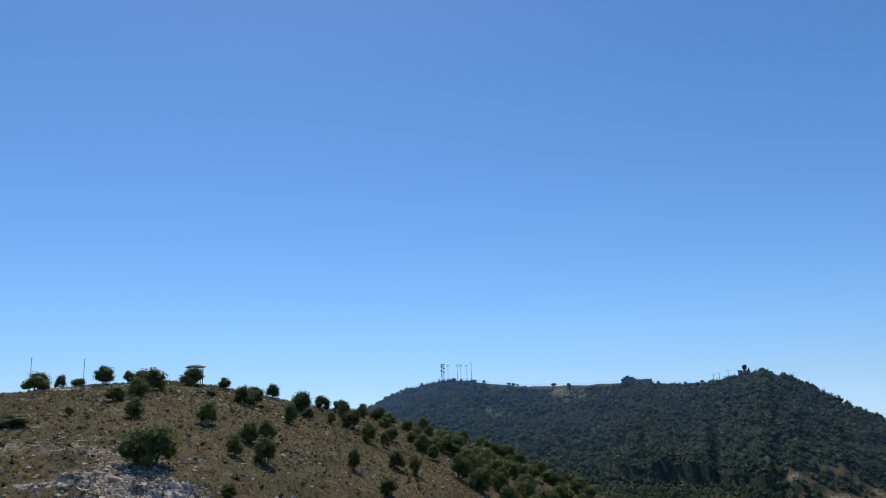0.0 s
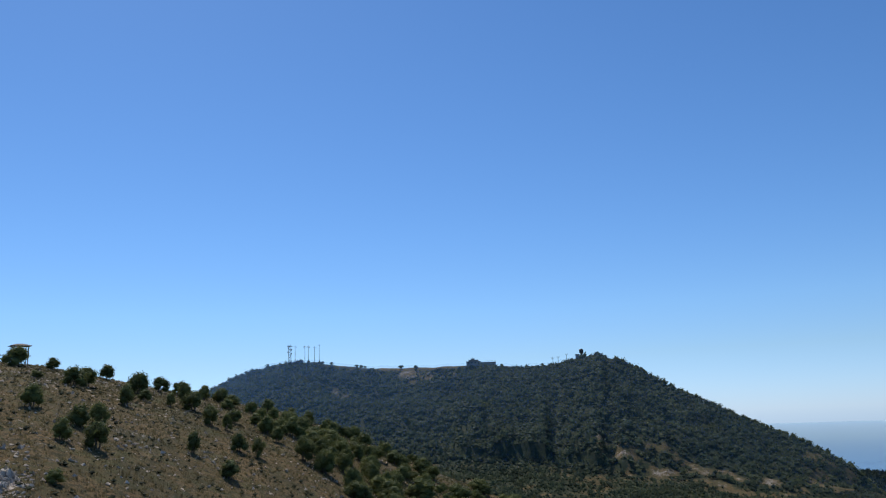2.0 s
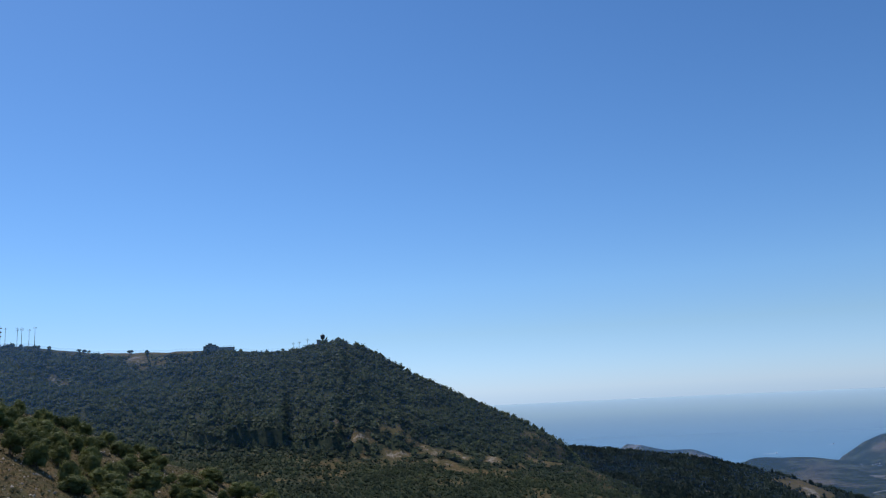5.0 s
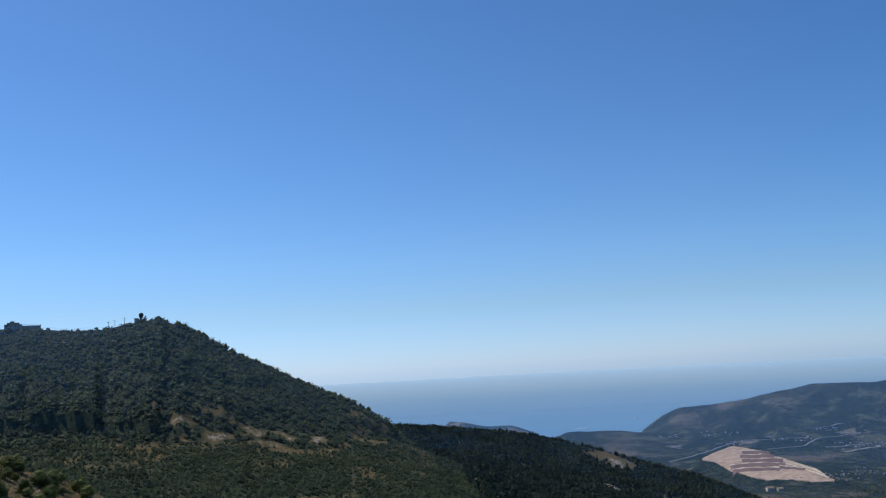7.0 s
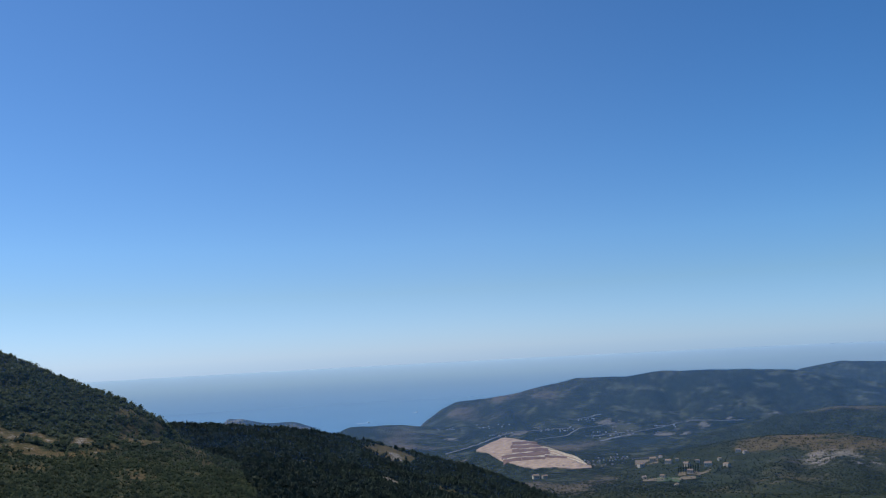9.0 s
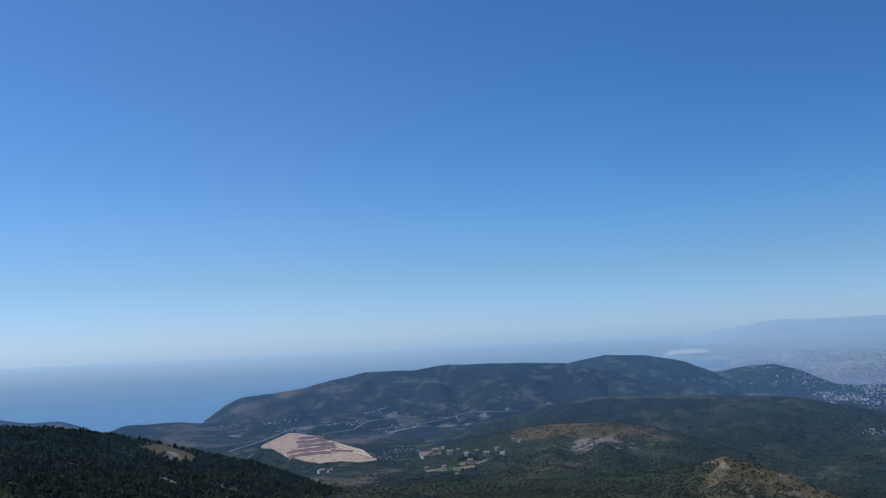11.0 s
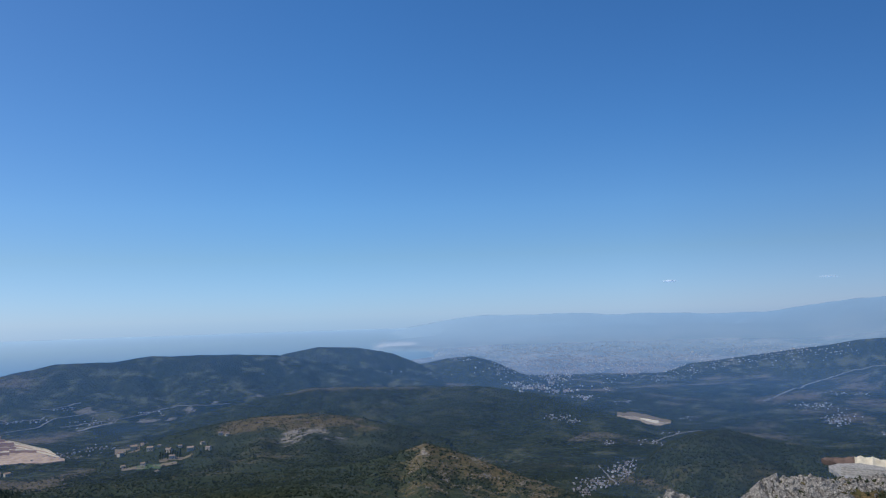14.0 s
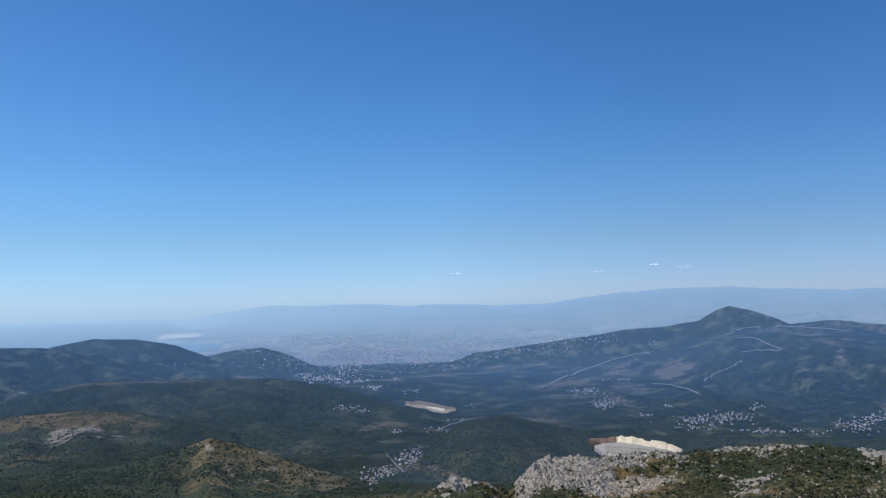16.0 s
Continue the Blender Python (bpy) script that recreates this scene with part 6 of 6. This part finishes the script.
def settlement(name, label, centres, seed, material, low=2.5, high=5.5, wide=(5, 11), pitched=True, gaps=-1.0):
    """Far houses too small and many to tell apart, spread about (bearing, angle, spreads, number): walls and roofs in two meshes."""
    g = np.random.default_rng(seed)
    walls_v, walls_f, roof_v, roof_f = [], [], [], []
    cube = np.array([(-1, -1, 0), (1, -1, 0), (1, 1, 0), (-1, 1, 0), (-1, -1, 1), (1, -1, 1), (1, 1, 1), (-1, 1, 1)], float)
    quads = np.array([(0, 1, 5, 4), (1, 2, 6, 5), (2, 3, 7, 6), (3, 0, 4, 7), (4, 5, 6, 7)])
    top = np.array([(-1.1, -1.1, 0), (1.1, -1.1, 0), (1.1, 1.1, 0), (-1.1, 1.1, 0), (-0.7, 0, 1), (0.7, 0, 1)], float)
    tops = np.array([(0, 1, 5, 4), (2, 3, 4, 5), (1, 2, 5, 5), (3, 0, 4, 4)])
    az, r = [], []
    for a, d, wa, wr, n in centres:
        az.append(a + g.normal(0, wa, n)), r.append(d + g.normal(0, wr, n))
    az, el = np.concatenate(az), np.concatenate(r)
    dense = fbm(az, el * 5, 1.1, 4, seed) + g.normal(0, 0.12, len(az)) > gaps
    az, el = az[dense], el[dense]
    r = seen_at(az, el)
    x, y, z = spot(az, r)
    for i in range(len(az)):
        sx, sy, h = g.uniform(*wide) / 2, g.uniform(wide[0], wide[1] * 0.8) / 2, g.uniform(low, high)
        t = g.uniform(0, math.tau)
        c, s = math.cos(t), math.sin(t)
        turn = np.array([[c, s, 0], [-s, c, 0], [0, 0, 1]])
        o = np.array((x[i], y[i], z[i]))
        walls_v.append((cube * (sx, sy, h + 2) - (0, 0, 2)) @ turn + o)
        walls_f.append(quads + 8 * i)
        if pitched:
            roof_v.append((top * (sx, sy, h * 0.35) + (0, 0, h)) @ turn + o)
            roof_f.append(tops[:2] + 6 * i)
    e = thing(name, label, "houses", kind="stuff")
    ob = new("walls", mesh_from("walls", np.concatenate(walls_v), np.concatenate(walls_f), material))
    ob.parent = e
    if pitched:
        ob = new("roofs", mesh_from("roofs", np.concatenate(roof_v), np.concatenate(roof_f), ROOFS))
        ob.parent = e
    return e


settlement("village", "small houses with tiled roofs in the deep valley", [(101.2, -10.9, 0.45, 0.3, 60), (101.9, -10.4, 0.3, 0.2, 30), (99.9, -11.6, 0.6, 0.25, 60), (98.6, -12.2, 0.5, 0.25, 40), (100.5, -9.05, 0.25, 0.08, 14), (103.4, -9.0, 0.35, 0.12, 24), (105.0, -8.4, 0.5, 0.06, 20)], 21, WALLS, 0.9, 2.2, (1.2, 3.0))
settlement("village", "cluster of small pale houses beyond the green cone hill", [(113.4, -6.55, 0.55, 0.12, 55), (114.9, -7.35, 0.55, 0.28, 80), (114.6, -5.72, 0.7, 0.06, 26), (116.0, -5.8, 0.4, 0.06, 14), (121.4, -8.35, 1.1, 0.16, 100), (123.4, -8.1, 0.7, 0.14, 50), (120.9, -8.9, 0.6, 0.08, 18), (125.3, -8.95, 0.9, 0.07, 34), (127.6, -8.9, 0.7, 0.08, 18), (130.6, -8.4, 0.7, 0.2, 70), (131.6, -7.9, 0.5, 0.15, 36), (119.0, -7.5, 0.5, 0.06, 8), (124.6, -7.5, 0.35, 0.06, 12), (117.6, -8.1, 0.4, 0.05, 10)], 22, WALLS, 1.1, 2.4, (1.4, 3.4))
settlement("village", "roadside houses under the long hill", [(55.2, -5.55, 0.35, 0.06, 12), (57.9, -5.5, 0.5, 0.08, 14), (58.6, -6.05, 0.4, 0.08, 16), (62.5, -5.95, 0.7, 0.05, 20), (64.5, -5.35, 0.5, 0.06, 14), (66.5, -6.3, 0.8, 0.10, 26), (69.7, -5.95, 0.35, 0.05, 14), (64.6, -8.2, 0.9, 0.12, 34), (66.5, -7.9, 0.5, 0.1, 16), (60.2, -2.75, 0.8, 0.03, 8)], 23, WALLS, 1.0, 2.4, (1.6, 4.2))
settlement("village", "scattered houses on wooded valley slopes", [(97.2, -7.35, 0.45, 0.07, 30), (98.3, -7.6, 0.3, 0.05, 16), (100.7, -5.5, 0.2, 0.06, 14), (101.8, -6.35, 0.3, 0.05, 14), (104.6, -4.75, 0.7, 0.12, 50), (106.2, -4.4, 0.5, 0.1, 26), (105.8, -7.4, 0.3, 0.1, 12), (109.5, -4.0, 1.4, 0.25, 50), (112.2, -3.5, 1.2, 0.2, 44), (118.3, -3.35, 0.25, 0.08, 16), (115.0, -3.2, 0.7, 0.1, 24), (86.0, -4.0, 0.4, 0.02, 8), (88.5, -4.3, 0.9, 0.12, 14)], 24, WALLS, 1.0, 2.4, (1.4, 3.6))
settlement("town", "bright town of pale blocks in the valley mouth", [(94.4, -5.05, 0.5, 0.08, 60), (95.6, -5.3, 0.8, 0.14, 170), (97.0, -4.75, 0.7, 0.2, 110), (97.6, -5.6, 0.5, 0.1, 60), (99.0, -6.1, 0.5, 0.09, 50), (98.0, -4.3, 0.8, 0.2, 90)], 27, CITY, 1.6, 4.6, (1.8, 5.5), False, -0.1)
settlement("city", "hazy sprawl of pale city blocks across the plain", [(96.3, -3.35, 1.6, 0.45, 2200), (98.8, -3.6, 1.8, 0.5, 1500), (101.5, -3.5, 2.2, 0.55, 1400), (93.5, -2.7, 2.4, 0.30, 600), (104.5, -3.3, 2.0, 0.45, 700), (100.0, -2.5, 5.0, 0.30, 800), (107.5, -3.2, 2.4, 0.35, 500), (111, -2.9, 2.0, 0.25, 200), (88.5, -2.35, 0.8, 0.08, 60)], 25, CITY, 1.2, 3.2, (1.6, 5.0), False, -0.22)
settlement("villa_town", "white buildings on the knoll above the city", [(91.87, -3.0, 0.06, 0.02, 3), (90.0, -3.22, 0.22, 0.03, 6)], 26, WALLS, 1.6, 3.2, (3, 6), False)

# ---------------------------------------------------------------- boats on the sea, clouds
for az, r, long in ((49.2, 2930, 46), (52.8, 3170, 22)):
    x, y = r * math.sin(radians(az)), r * math.cos(radians(az))
    e = thing("boat", "small white motor boat trailing a foaming wake", "boat", Matrix.Translation((x, y, float(np.interp(r, *SEA)))) @ Matrix.Rotation(radians(8 - az), 4, "Z"), "boats on the sea")
    part("hull", box(bmesh.new(), long * 0.5, 0, 0.2, 9, 3.2, 2.2, 0, 0.85), FOAM, e)
    part("cabin", box(bmesh.new(), long * 0.48, 0, 2.4, 4, 2.4, 1.8), FOAM, e)
    part("wake", box(bmesh.new(), 0, 0, 0.1, long, 9, 0.35, 0, 0.7), FOAM, e, "white foaming wake")

# bearing, angle, width, height, density of each cloud
for k, (az, el, wide, tall, body) in enumerate(((105.1, 1.74, 105, 24, 0.85), (114.9, 1.64, 150, 20, 0.35), (118.6, 2.0, 75, 22, 0.9), (120.6, 1.8, 130, 26, 0.3))):
    r = 4700
    x, y, z = r * math.sin(radians(az)), r * math.cos(radians(az)), EYE + r * math.tan(radians(el))
    u, w = np.meshgrid(np.linspace(-1, 1, 41), np.linspace(-1, 1, 17))
    puff = 0.5 + 0.5 * fbm(u * 3 + 9 * k, w + 5, 1.0, 4, 30 + k)
    dense = body * smooth_step(1.0, 0.25, np.hypot(u, np.where(w > 0, w, 1.5 * w)) + 0.3 * (0.5 - puff))
    v = np.stack([u * wide / 2, -30 * (1 - u ** 2) * (1 - w ** 2) * puff, w * tall / 2], -1).reshape(-1, 3)
    c, s = math.cos(radians(-az)), math.sin(radians(-az))
    v = np.stack([v[:, 0] * c - v[:, 1] * s + x, v[:, 0] * s + v[:, 1] * c + y, v[:, 2] + z], -1)
    i = np.arange(u.size).reshape(u.shape)
    f = np.stack([i[:-1, :-1], i[:-1, 1:], i[1:, 1:], i[1:, :-1]], -1).reshape(-1, 4)
    me = mesh_from("cloud", v, f, WISP, True)
    me.attributes.new("cover", "FLOAT_COLOR", "POINT").data.foreach_set("color", np.repeat(dense.reshape(-1, 1), 4, 1).astype(np.float32).ravel())
    tagged(new("cloud", me), "small soft white fair-weather cloud low over the plain", "cloud", kind="structure")
